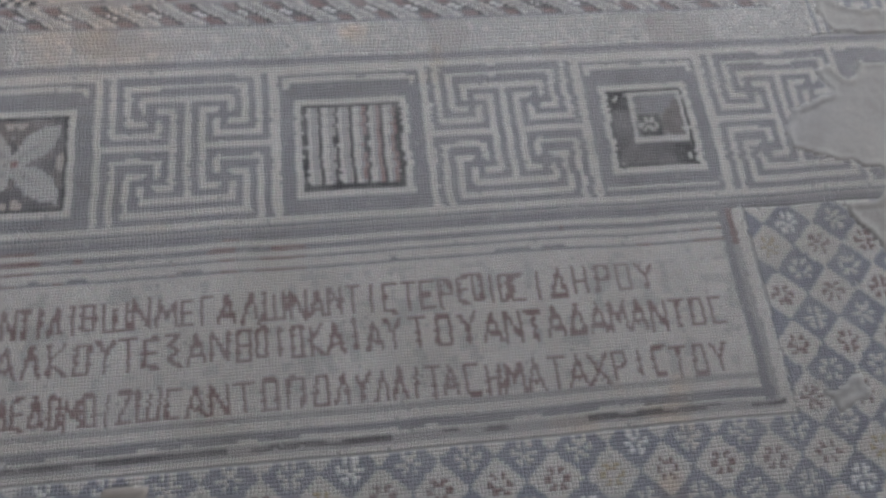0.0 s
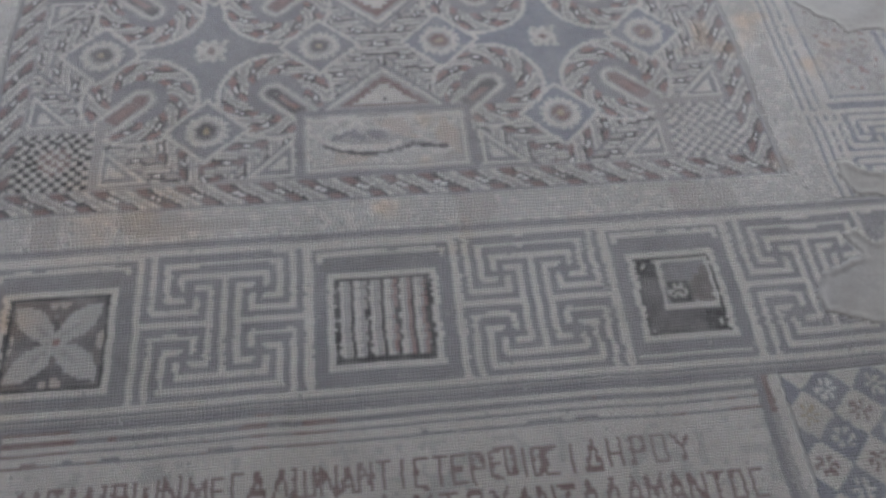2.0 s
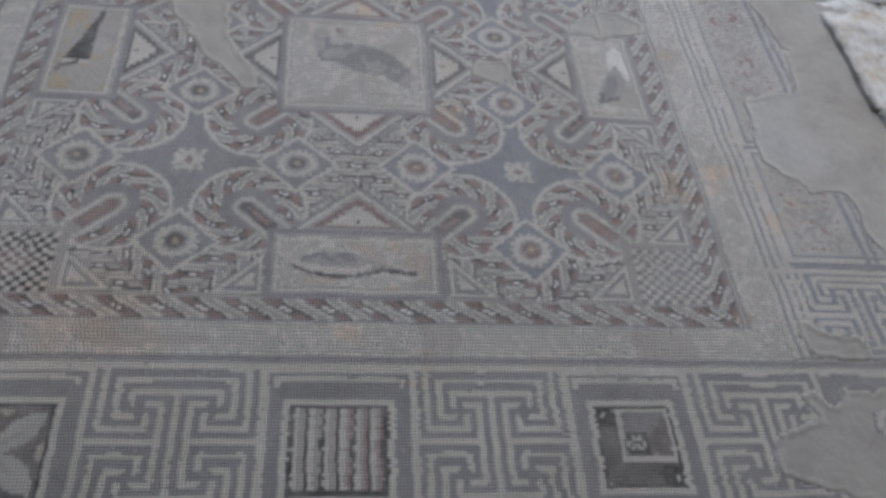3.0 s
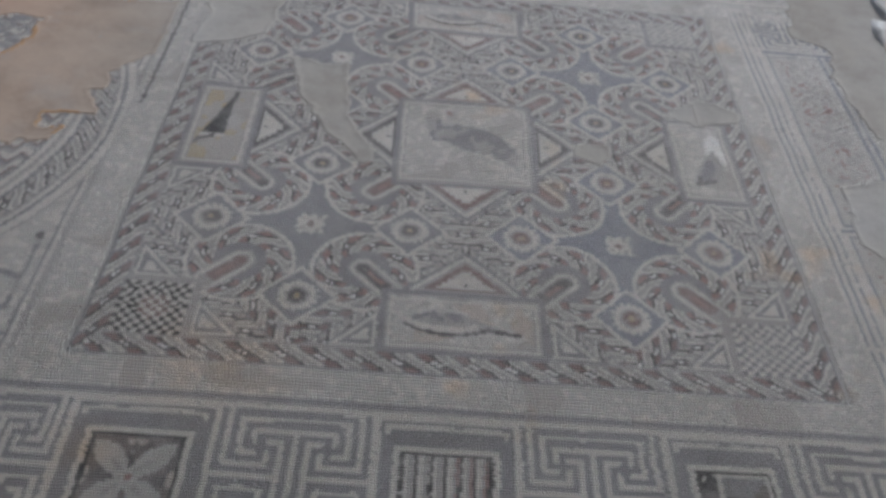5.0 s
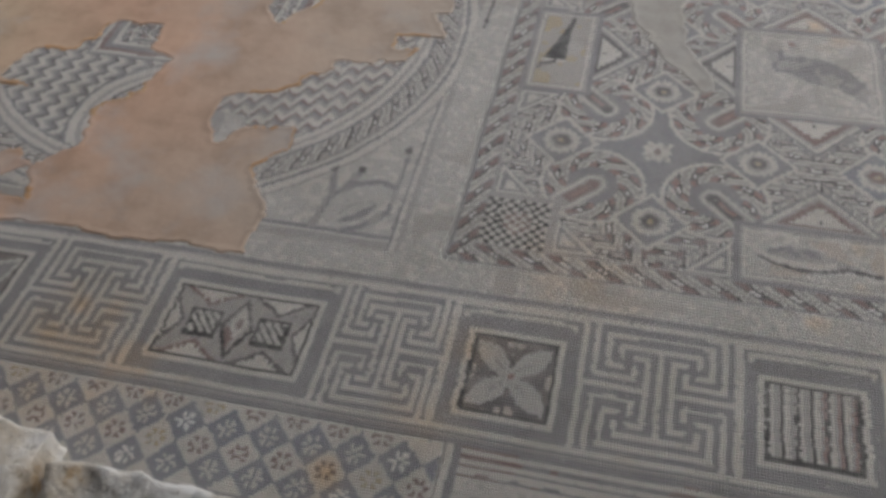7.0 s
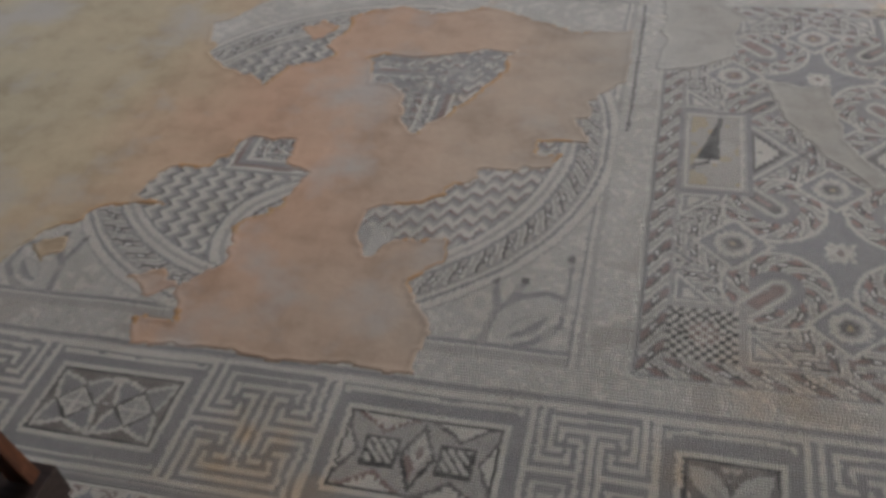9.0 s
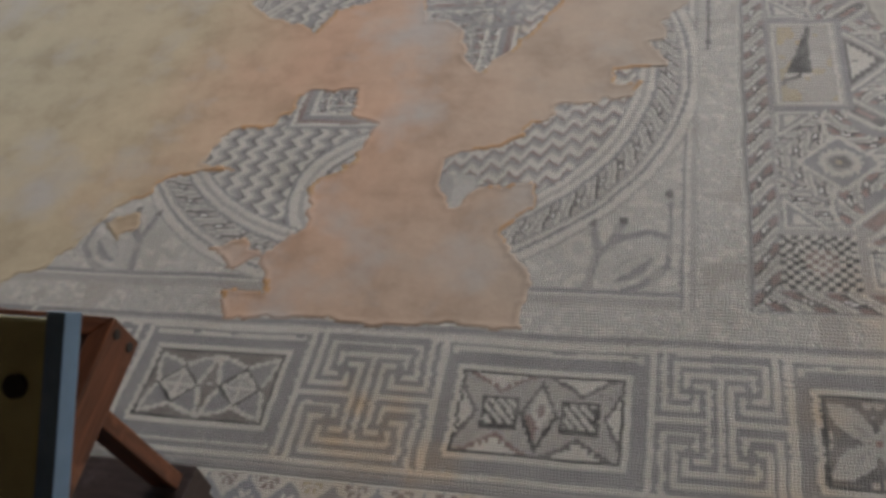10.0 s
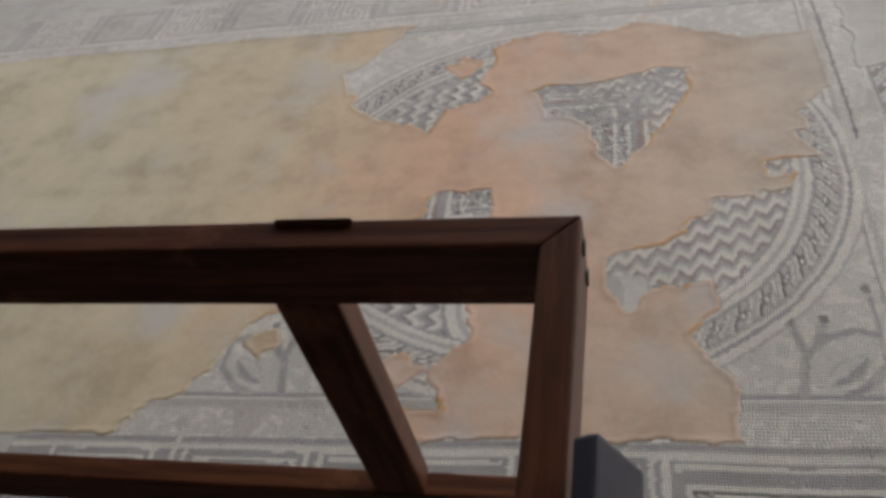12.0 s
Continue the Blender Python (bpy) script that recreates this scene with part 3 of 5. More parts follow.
        w2 = ((u + v * 0.9) / 0.034) % 1.0
        inner = box & (np.abs(u - sx * 0.132) < 0.050) & (np.abs(v) < 0.046)
        f.put(inner & (w2 < 0.62), W, k)
        f.put(inner & (w2 >= 0.45) & (w2 < 0.62), M, k)
    rad = np.abs(u) / 0.062 + np.abs(v) / 0.128
    f.put(box & (rad < 1.06), K, k)
    f.put(box & (rad < 0.82), T, k)
    f.put(box & (rad < 0.82) & (u < -0.004) & (v < 0.03), M, k)
    f.put(box & (rad < 0.82) & (u < 0.0) & (v < 0.0), B, k)
    f.put(box & (np.abs(u - 0.006) / 0.036 + np.abs(v - 0.02) / 0.075 < 1.0), W, k)
    f.put(box & (np.abs(u - 0.006) / 0.018 + np.abs(v - 0.012) / 0.035 < 1.0), B, k)

    # interlaced circles forming petals and two curved squares
    k = ids["circles_square"]
    cx, cy = -2.882, -0.122
    u, v = (f.x - cx) * 1.04, (f.y - cy) * 1.06
    box = f.rect(-3.112, -2.652, -0.251, 0.007)
    f.put(box, F, k)
    for ccx in (-0.122, 0.122):
        a, b = u - ccx, v
        for grow, colour in ((0.0, W), (0.019, G)):
            for sx in (-1, 1):
                for sy in (-1, 1):
                    p, q = (a * sx * 0.92 + b * sy) / 1.36, (a * sx - b * sy * 0.92) / 1.36
                    t = np.clip((p - 0.040) / 0.140, 0, 1)
                    f.put(box & (p > 0.040 + grow) & (p < 0.180 - 1.7 * grow) & (np.abs(q) < 0.066 * (1 - t ** 1.6) - grow), colour, k)
        q = np.abs(a) * 1.0 + np.abs(b) * 1.0
        f.put(box & (q < 0.086), K, k)
        f.put(box & (q < 0.071), W, k)
        f.put(box & (q < 0.058), M, k)
        f.put(box & (q < 0.058) & ((np.abs(a) < 0.007) | (np.abs(b) < 0.007)), W, k)
    floret(f, cx, cy, 0.012, W, k)
    lay(f, thing)


def floret(f, cx, cy, r, colour, which):
    """Six small petals round a middle."""
    near = np.nonzero((np.abs(f.x - cx) < r * 1.4) & (np.abs(f.y - cy) < r * 1.4))[0]
    u, v = f.x[near] - cx, f.y[near] - cy
    d, a = np.hypot(u, v), np.arctan2(v, u)
    hit = (d < r) & (d > r * 0.25) & (np.cos(6 * a) > -0.15)
    f.c[near[hit]] = colour
    f.p[near[hit]] = which


# ---------------------------------------------------------------- inscription
GLYPHS = {
    "Α": [[(0, 0), (0.5, 1), (1, 0)], [(0.2, 0.36), (0.5, 0.25), (0.8, 0.36)]], "Β": [[(0, 0), (0, 1), (0.8, 0.85), (0.2, 0.5), (1, 0.25), (0, 0)]],
    "Γ": [[(0.1, 0), (0.1, 1), (0.9, 1)]], "Δ": [[(0, 0.05), (0.5, 1), (1, 0.05), (0, 0.05)]], "Ε": [[(0.95, 1), (0.1, 0.95), (0.1, 0.05), (0.95, 0)], [(0.1, 0.5), (0.75, 0.5)]],
    "Ζ": [[(0.1, 1), (0.95, 1), (0.05, 0), (1, 0)]], "Η": [[(0.1, 0), (0.1, 1)], [(0.9, 0), (0.9, 1)], [(0.1, 0.5), (0.9, 0.5)]],
    "Θ": [[(0.1, 0), (0.1, 1), (0.9, 1), (0.9, 0), (0.1, 0)], [(0.1, 0.5), (0.9, 0.5)]], "Ι": [[(0.5, 0), (0.5, 1)]], "Κ": [[(0.1, 0), (0.1, 1)], [(0.95, 1), (0.1, 0.45), (1, 0)]],
    "Λ": [[(0, 0), (0.55, 1), (1, 0)]], "Μ": [[(0, 0), (0.1, 1), (0.5, 0.35), (0.9, 1), (1, 0)]], "Ν": [[(0.05, 0), (0.05, 1), (0.95, 0), (0.95, 1)]],
    "Ξ": [[(0.1, 1), (0.95, 0.95), (0.3, 0.7), (0.85, 0.5), (0.15, 0.25), (1, 0)]], "Ο": [[(0.12, 0), (0.12, 1), (0.88, 1), (0.88, 0), (0.12, 0)]],
    "Π": [[(0.1, 0), (0.1, 1), (0.9, 1), (0.9, 0)]], "Ρ": [[(0.15, 0), (0.15, 1), (0.9, 0.95), (0.9, 0.5), (0.15, 0.45)]], "Σ": [[(0.95, 1), (0.12, 0.98), (0.12, 0.02), (0.95, 0)]],
    "Τ": [[(0, 1), (1, 1)], [(0.5, 1), (0.5, 0)]], "Υ": [[(0, 1), (0.5, 0.5), (1, 1)], [(0.5, 0.5), (0.5, 0)]], "Χ": [[(0, 1), (1, 0)], [(1, 1), (0, 0)]],
    "Ω": [[(0.02, 1), (0.02, 0), (0.98, 0), (0.98, 1)], [(0.5, 0), (0.5, 0.85)]],
}
WIDE = {"Ι": 0.42, "Ω": 1.3, "Μ": 1.25, "Α": 1.1, "Ν": 1.1, "Χ": 1.15}
# each line: its letters, the height of its foot and of its letters, and where some letters stand along it
LINES = [("ΑΝΤΙΛΙΘΩΝΜΕΓΑΛΩΝΑΝΤΙΣΤΕΡΕΟΙΟΣΙΔΗΡΟΥ", -0.656, 0.076, {0: -0.815, 1: -0.764, 6: -0.569, 9: -0.371, 12: -0.219, 15: -0.029, 20: 0.213, 24: 0.412, 28: 0.562, 31: 0.736, 34: 0.925}),
         ("ΧΑΛΚΟΥΤΕΞΑΝΘΟΙΟΚΑΙΑΥΤΟΥΑΝΤΑΔΑΜΑΝΤΟΣ", -0.766, 0.080, {0: -0.825, 1: -0.765, 4: -0.578, 8: -0.355, 11: -0.175, 15: 0.011, 19: 0.214, 23: 0.476, 27: 0.709, 31: 0.940, 34: 1.110}),
         ("ΕΙΔΕΔΟΜΟΙΖΩΣΑΝΤΟΠΟΛΥΛΛΙΤΑΣΗΜΑΤΑΧΡΙΣΤΟΥ", -0.899, 0.078, {0: -0.835, 3: -0.727, 6: -0.594, 9: -0.470, 13: -0.239, 17: 0.018, 20: 0.170, 24: 0.349, 28: 0.571, 32: 0.802, 37: 1.086})]


def inscription():
    thing = empty("inscription_mosaic", (0.17, -0.72, 0), "cream mosaic panel with three lines of red-brown capitals", "mosaic")
    f = Field(-0.942, 1.255, -1.028, -0.42, 0.0083, 0.003)
    f.x = f.x * 1.026 + 0.004
    plate = f.part("panel", "cream stones with grey and red frame stripes")
    f.put(f.rect(-9, 9, -9, 9), W, plate)
    f.put(f.rect(-0.935, 1.262, -1.012, -0.42), M, plate)
    f.put(f.rect(-0.908, 1.236, -0.985, -0.42), W, plate)
    f.put(f.rect(-0.908, 1.236, -0.905, -0.54) & (vnoise(f.x, f.y, 0.03, 74) > 0.45), P, plate)
    f.put(f.rect(-0.908, 1.236, -0.985, -0.905), W, plate)
    f.put((f.x > -0.93) & (f.x < 1.25) & (np.abs(f.y + 0.920) < 0.009), M, plate)
    f.put((f.x > -0.93) & (f.x < 1.25) & (np.abs(f.y + 0.962) < 0.012), G, plate)
    f.put((f.x > -0.94) & (f.x < 1.27) & (np.abs(f.y + 0.996) < 0.006) & (vnoise(f.x, f.y, 0.06, 71) > -0.1), D, plate)
    stripe = f.rect(-0.935, 1.262, -0.540, -0.42)
    f.put(stripe, G, plate)
    for n in range(4):
        f.put(stripe & (f.x > -0.915) & (f.x < 1.215) & (np.abs(f.y + 0.437 + 0.031 * n) < 0.0088), W, plate)
    f.put(stripe & (f.c == G) & (vnoise(f.x, f.y, 0.4, 72) + 0.5 * vnoise(f.x, f.y, 0.05, 73) > 0.05), B, plate)
    f.put(f.rect(1.216, 1.240, -0.99, -0.42) | f.rect(-0.938, -0.912, -0.99, -0.42), G, plate)
    for text, base, tall, stands in LINES:
        mids = np.interp(np.arange(len(text)), list(stands), [stands[i] * 1.026 + 0.004 for i in stands])
        lift = 0.0
        for n, ch in enumerate(text):
            lift = 0.6 * lift + RNG.normal(0, 0.0025)
            size = tall * RNG.uniform(0.94, 1.05)
            gap = (mids[min(n + 1, len(text) - 1)] - mids[max(n - 1, 0)]) / (2 if 0 < n < len(text) - 1 else 1)
            wide = min(0.70 * gap, 0.046) * WIDE.get(ch, 1.0)
            which = f.part("letter", "red-brown letter " + ch, plate)
            for run in GLYPHS[ch]:
                m = f.line([(mids[n] + (px - 0.5) * wide, base + lift + py * size) for px, py in run], 0.0104)
                f.put(m, B, which)
    lay(f, thing)


# ---------------------------------------------------------------- diagonal chequer with florets
def diaper(name, boxes, label, sx, sy, ox, oy):
    thing = empty(name, (boxes[0][0], boxes[0][2], 0), label, "mosaic", "floret chequers")
    x0, x1 = min(b[0] for b in boxes), max(b[1] for b in boxes)
    y0, y1 = min(b[2] for b in boxes), max(b[3] for b in boxes)
    f = Field(x0, x1, y0, y1, 0.0095, 0.003)
    here = np.zeros(f.x.shape, bool)
    for b in boxes:
        here |= (f.px >= b[0]) & (f.px < b[1]) & (f.py >= b[2]) & (f.py < b[3])
    f.keep &= here
    back = f.part("ground_field", "cream stones between the diamonds")
    f.put(f.rect(-9, 9, -9, 9), P, back)
    for half, base, petal in ((0.0, S, W), (0.5, W, B)):
        p, q = (f.x - ox) / sx - half, (f.y - oy) / sy - half
        i, j = np.round(p).astype(int), np.round(q).astype(int)
        inner = (np.abs(p - i) + np.abs(q - j)) < 0.50
        for ii, jj in sorted(set(zip(i[inner & here].tolist(), j[inner & here].tolist()))):
            m = inner & (i == ii) & (j == jj) & here
            if m.sum() < 25:
                f.put(m, base, back)
                continue
            which = f.part("diamond", "slate blue diamond with a white floret" if base == S else "cream diamond with a brown floret")
            f.put(m, base, which)
            cx, cy = ox + (ii + half) * sx, oy + (jj + half) * sy
            if m.sum() > 75:
                floret(f, cx, cy, 0.033, petal if (ii * 7 + jj * 3) % 5 else (O if base == W else L), f.part("floret", "", which))
    return thing, f, back


def all_diapers():
    t, f, back = diaper("diamond_chequer_mosaic", [(1.262, 1.75, -1.33, -0.424), (-0.90, 1.262, -1.33, -1.032)], "slate and cream mosaic chequer with florets beside the inscription", 0.1455, 0.1470, 1.385, -0.478)
    lay(f, t)
    t, f, back = diaper("diamond_chequer_mosaic", [(-4.4, -0.950, -0.738, -0.424), (-1.215, -0.950, -1.4, -0.738)], "worn slate and cream floret chequer below the meander band", 0.1405, 0.1450, -1.768, -0.513)
    edge = f.part("border_line", "narrow blue-grey edge line")
    f.put((f.y < -0.719) & (f.x < -1.19), G, edge)
    f.put((f.x < -1.192) & (f.y < -0.719), G, edge)
    f.put((f.y > -0.437), W, back)
    lay(f, t)


# ---------------------------------------------------------------- plain borders
def plain_border():
    thing = empty("plain_border_mosaic", (0, 0.23, 0), "plain buff mosaic border between the patterned fields", "mosaic")
    for name, box in (("border_strip", (-4.0, 1.66, 0.172, 0.298)), ("border_strip", (-1.285, -1.125, 0.298, 3.06)), ("border_strip", (1.535, 1.655, 0.298, 3.06)), ("border_strip", (-6.2, 2.1, 2.93, 3.11))):
        f = Field(*box, 0.0122, 0.004, 0.5)
        k = f.part(name)
        f.put(f.rect(-9, 9, -9, 9), P, k)
        f.put(vnoise(f.x, f.y, 0.02, 81) > 0.35, W, k)
        f.put(vnoise(f.x, f.y, 0.12, 82) < -0.55, T, k)
        if box[1] == -1.125:
            f.put((np.abs(f.x + 1.245) < 0.007) & (f.y > 1.7), D, k)
            f.keep &= f.py < 2.93
        if box[0] == -6.2:
            f.keep &= (f.py > 3.0) | (f.px > -1.285)
        if box[0] == 1.535:
            f.keep &= f.py < 2.93
        lay(f, thing)


# ---------------------------------------------------------------- the carpet
CX, CY, HALF = 0.205, 1.612, 1.315


def carpet():
    thing = empty("carpet_mosaic", (CX, CY, 0), "square mosaic carpet of knots, rosettes and picture panels", "mosaic")
    f = Field(CX - HALF, CX + HALF, CY - HALF, CY + HALF, 0.0103, 0.0045)
    u, v = f.x - CX, f.y - CY
    au, av = np.abs(u), np.abs(v)
    back = f.part("knotwork", "interlaced knots of cream, grey and red strands")
    f.put(f.rect(-9, 9, -9, 9), G, back)
    # strands along the edges of the lozenges
    a, b = au - 0.605, av - 0.605
    for ra, rb in ((0.385, 0.0), (-0.385, 0.0), (0.0, 0.385), (0.0, -0.385)):
        p, q = a - ra, b - rb
        d = np.abs(p) + np.abs(q)
        along = np.where(p * q > 0, p - q, p + q) / math.sqrt(2)
        m = (d > 0.275) & (d < 0.400)
        f.c[m] = rope(along[m], (0.3375 - d[m]) / 0.0625, 0.104, (W, M, T))
    for ra, rb in ((0.385, 0.0), (-0.385, 0.0), (0.0, 0.385), (0.0, -0.385)):
        p, q = a - ra, b - rb
        d = np.abs(p) + np.abs(q)
        along = np.where(p * q > 0, p - q, p + q) / math.sqrt(2)
        m = (d > 0.150) & (d < 0.275)
        f.c[m] = rope(along[m] + 0.02, (d[m] - 0.2125) / 0.0625, 0.104, (W, M, T if ra else B))
    # round knots between the arms
    pills = []
    for ca in (-0.232, 0.232):
        for cb in (-0.232, 0.232):
            p, q = a - ca, b - cb
            d = np.hypot(p, q)
            ang = np.arctan2(q, p)
            ring = (d > 0.095) & (d < 0.188)
            f.c[ring] = rope(ang[ring] * 0.142, (d[ring] - 0.1415) / 0.0465, 0.142 * 2 * math.pi / 8, (W, M, R))
            f.c[(d >= 0.188) & (d < 0.206)] = W
            s, c = math.copysign(1, ca) / math.sqrt(2), math.copysign(1, cb) / math.sqrt(2)
            al, ac = p * s + q * c, p * c - q * s if s * c > 0 else p * s - q * c
            ac = -p * c + q * s
            f.c[(d <= 0.095)] = G
            bar = np.hypot(ac, al - np.clip(al, -0.010, 0.150))
            f.c[bar < 0.054] = M
            f.c[bar < 0.045] = W
            f.c[bar < 0.033] = M
            f.c[(bar < 0.024) & (al < 0.130)] = B if ca * cb > 0 else D
            f.c[(bar < 0.010) & (al > 0.02) & (al < 0.10)] = R
    # dark star field in the middle of each group, with arms to the lozenges
    clear = np.ones(f.x.shape, bool)
    for ca in (-0.232, 0.232):
        for cb in (-0.232, 0.232):
            clear &= np.hypot(a - ca, b - cb) > 0.206
    star = clear & (np.abs(a) < 0.27) & (np.abs(b) < 0.27)
    field_part = f.part("star_field", "slate blue four-armed field round a white cross")
    f.put(star, np.where(u > 0, S, E)[star], field_part)
    for sx in (-1, 1):
        for sy in (-1, 1):
            for ra, rb in ((0.385, 0.0), (-0.385, 0.0), (0.0, 0.385), (0.0, -0.385)):
                rx, ry = sx * (0.605 + ra), sy * (0.605 + rb)
                d1 = np.abs(u - rx) + np.abs(v - ry)
                k = f.part("lozenge", "dark lozenge with a cream edge")
                f.put(d1 < 0.152, W, k)
                f.put(d1 < 0.130, S if sx > 0 else E, k)
                k = f.part("rosette", "round scalloped cream rosette", k)
                d, an = np.hypot(u - rx, v - ry), np.arctan2(v - ry, u - rx)
                f.put(d < 0.072 + 0.006 * np.cos(16 * an), W, k)
                f.put(d < 0.046, M, k)
                f.put(d < 0.034, D if (sx + sy) else B, k)
                f.put(d < 0.012, O, k)
            k = f.part("cross", "small white cross-shaped flower")
            p, q = np.abs(u - sx * 0.605), np.abs(v - sy * 0.605)
            f.put((np.maximum(p, q) < 0.050 + 0.006 * np.cos(9 * np.arctan2(v - sy * 0.605, u - sx * 0.605))), W, k)
            f.put((p + q < 0.020), B, k)
            f.put((np.abs(p - 0.030) < 0.008) & (np.abs(q - 0.030) < 0.008), T, k)
    # triangles: on the middle panel pointing out, on the side panels pointing in, and the small corner ones
    def triangle(tip, base, half, axis, sign, red, offset=0.0, ctr=None):
        """tip and base: distances from the middle along the axis."""
        l, w = (v * sign, u - offset) if axis else (u * sign, v - offset)
        lo, hi = min(tip, base), max(tip, base)
        grow = np.abs(l - tip) / abs(base - tip)
        k = f.part("triangle", "stepped cream triangle edged in red and grey")
        for extra, colour in ((0.080, G), (0.062, W), (0.046, M), (0.030, red)):
            m = (l > lo - extra * (1.3 if tip < base else 0.35)) & (l < hi + extra * (0.35 if tip < base else 1.3)) & (np.abs(w) < grow * half * np.where((l - tip) * (base - tip) > 0, 1, -1) + extra * 1.35)
            f.put(m, colour, k)
        inn = np.floor(grow * 5 + 0.6) / 5 * half
        f.put((l > lo) & (l < hi) & (np.abs(w) < inn), W, k)
        f.put((np.abs(l - (base * 0.75 + tip * 0.25)) < 0.010) & (np.abs(w) < 0.008), D, k)

    for axis in (0, 1):
        for sign in (-1, 1):
            triangle(0.425, 0.325, 0.105, axis, sign, B if axis else D)
            triangle(0.805, 0.905, 0.105, axis, sign, B if axis else D)
    small = f.part("corner_triangle", "small plain cream triangles in grey frames")
    for sx in (-1, 1):
        for sy in (-1, 1):
            for swap in (0, 1):
                l, w = (av, u * sx) if not swap else (au, v * sy)
                good = (v * sy > 0) if not swap else (u * sx > 0)
                for cc, dirn in ((0.345, 1), (0.915, -1)):
                    t, e = (w - cc) * dirn + 0.035, 1.203 - l
                    deep = np.minimum(np.minimum(t, e), (0.165 - t - e) / 1.414)
                    for inset, colour in ((-0.010, G), (0.0, W), (0.014, G), (0.030, W)):
                        f.put(good & (deep > inset) & (l > 1.0), colour, small)
    # border rope
    border = f.part("guilloche_border", "two-strand rope border with cream beads")
    edge = np.maximum(au, av)
    m = edge > 1.213
    along = np.where(av >= au, u * np.sign(v), -v * np.sign(u))
    f.put(m, G, border)
    mm = (edge > 1.220) & (edge < 1.308)
    f.c[mm] = rope(along[mm], (edge[mm] - 1.264) / 0.044, 0.131, (W, M, B))
    f.put((edge > 1.207) & (edge < 1.218), M, border)

    # picture panels
    def panel(x0, x1, y0, y1, name, label):
        k = f.part(name, label)
        e = 0.0
        for inset, colour in ((-0.020, G), (0.0, M), (0.014, W), (0.026, M), (0.034, P)):
            f.put((u > x0 + inset) & (u < x1 - inset) & (v > y0 + inset) & (v < y1 - inset), colour, k)
        speck = vnoise(f.x, f.y, 0.018, 91)
        inner = (u > x0 + 0.034) & (u < x1 - 0.034) & (v > y0 + 0.034) & (v < y1 - 0.034)
        f.put(inner & (speck > 0.2), W, k)
        f.put(inner & (vnoise(f.x, f.y, 0.09, 92) > 0.5), T, k)
        return k, inner

    for sy in (-1, 1):
        y0, y1 = sorted((sy * 1.205, sy * 0.945))
        k, inner = panel(-0.285, 0.275, y0, y1, "spindle_panel", "cream panel with a long grey pointed spindle shape")
        p, q = u + 0.015, v - (y0 + y1) / 2 - (0.0 if sy < 0 else -0.01)
        f.put(inner & (vnoise(f.x, f.y, 0.07, 93) > 0.25), Q, k)
        upper = np.interp(p, (-0.205, -0.17, -0.10, 0.0, 0.10, 0.22), (-0.004, 0.034, 0.055, 0.046, 0.006, -0.033))
        lower = np.interp(p, (-0.205, -0.15, -0.08, 0.0, 0.10, 0.22), (-0.006, -0.036, -0.053, -0.050, -0.016, -0.037))
        bodym = inner & (p > -0.205) & (p < 0.215) & (q < upper) & (q > lower)
        f.put(bodym, M, k)
        f.put(bodym & (vnoise(f.x, f.y, 0.025, 95) > 0.0) & (q > 0.008), G, k)
        f.put(bodym & (p < 0.06) & (q < lower + 0.036), W, k)
        f.put(inner & (p > -0.205) & (p < 0.215) & (np.abs(q - lower) < 0.0085), D, k)
        f.put(inner & (p > -0.19) & (p < 0.03) & (np.abs(q - lower) < 0.006), K, k)
    for sx in (-1, 1):
        x0, x1 = sorted((sx * 1.205, sx * 0.935))
        k, inner = panel(x0, x1, -0.285, 0.275, "wedge_panel", "ochre panel with a dark tapering wedge" if sx < 0 else "cream panel with pale and dark wedge shapes")
        if sx < 0:
            f.put(inner, T, k)
            f.put(inner & (vnoise(f.x, f.y, 0.05, 94) > 0.45), O, k)
            # slender dark wedge leaning east, widest at its foot, on a white bar
            t = np.clip((v + 0.075) / 0.335, 0, 1)
            mid = -1.098 + 0.058 * t
            f.put(inner & (v > -0.075) & (v < 0.265) & (np.abs(u - mid) < 0.046 * (1 - t) ** 1.25 + 0.004), K, k)
            f.put(inner & (np.abs(v + 0.087) < 0.009) & (np.abs(u + 1.098) < 0.052), W, k)
            f.put(inner & (np.abs(v + 0.111 - 0.5 * (u + 1.13)) < 0.011) & (np.abs(u + 1.125) < 0.038), K, k)
            f.put(inner & (np.hypot((u + 1.160) / 0.8, v + 0.140) < 0.016), D, k)
            f.put(inner & (np.hypot((u + 1.020) / 0.7, v - 0.02) < 0.045), P, k)
        else:
            # pale oval above a curved grey wedge with a dark foot
            f.put(inner & (((u - 1.135) / 0.045) ** 2 + ((v - 0.075) / 0.115) ** 2 < 1), L, k)
            t = np.clip((v + 0.17) / 0.24, 0, 1)
            lean = 1.045 + 0.075 * t ** 0.6
            f.put(inner & (v > -0.17) & (v < 0.07) & (np.abs(u - lean) < 0.050 * np.sin(math.pi * (0.25 + 0.75 * t)) + 0.004), M, k)
            f.put(inner & (v > -0.15) & (v < 0.0) & (np.abs(u - lean + 0.012) < 0.028 * np.sin(math.pi * (0.25 + 0.75 * t))), G, k)
            f.put(inner & (np.abs(v + 0.165 - 0.3 * (u - 1.05)) < 0.012) & (np.abs(u - 1.05) < 0.050), D, k)
            f.put(inner & (np.abs(v + 0.135) < 0.020) & (np.abs(u - 1.03) < 0.012), D, k)
    # middle panel: rounded grey mass with a narrow upright end, a plain shape
    k, inner = panel(-0.295, 0.290, -0.300, 0.285, "middle_panel", "square cream panel with a rounded grey shape in a triple frame")
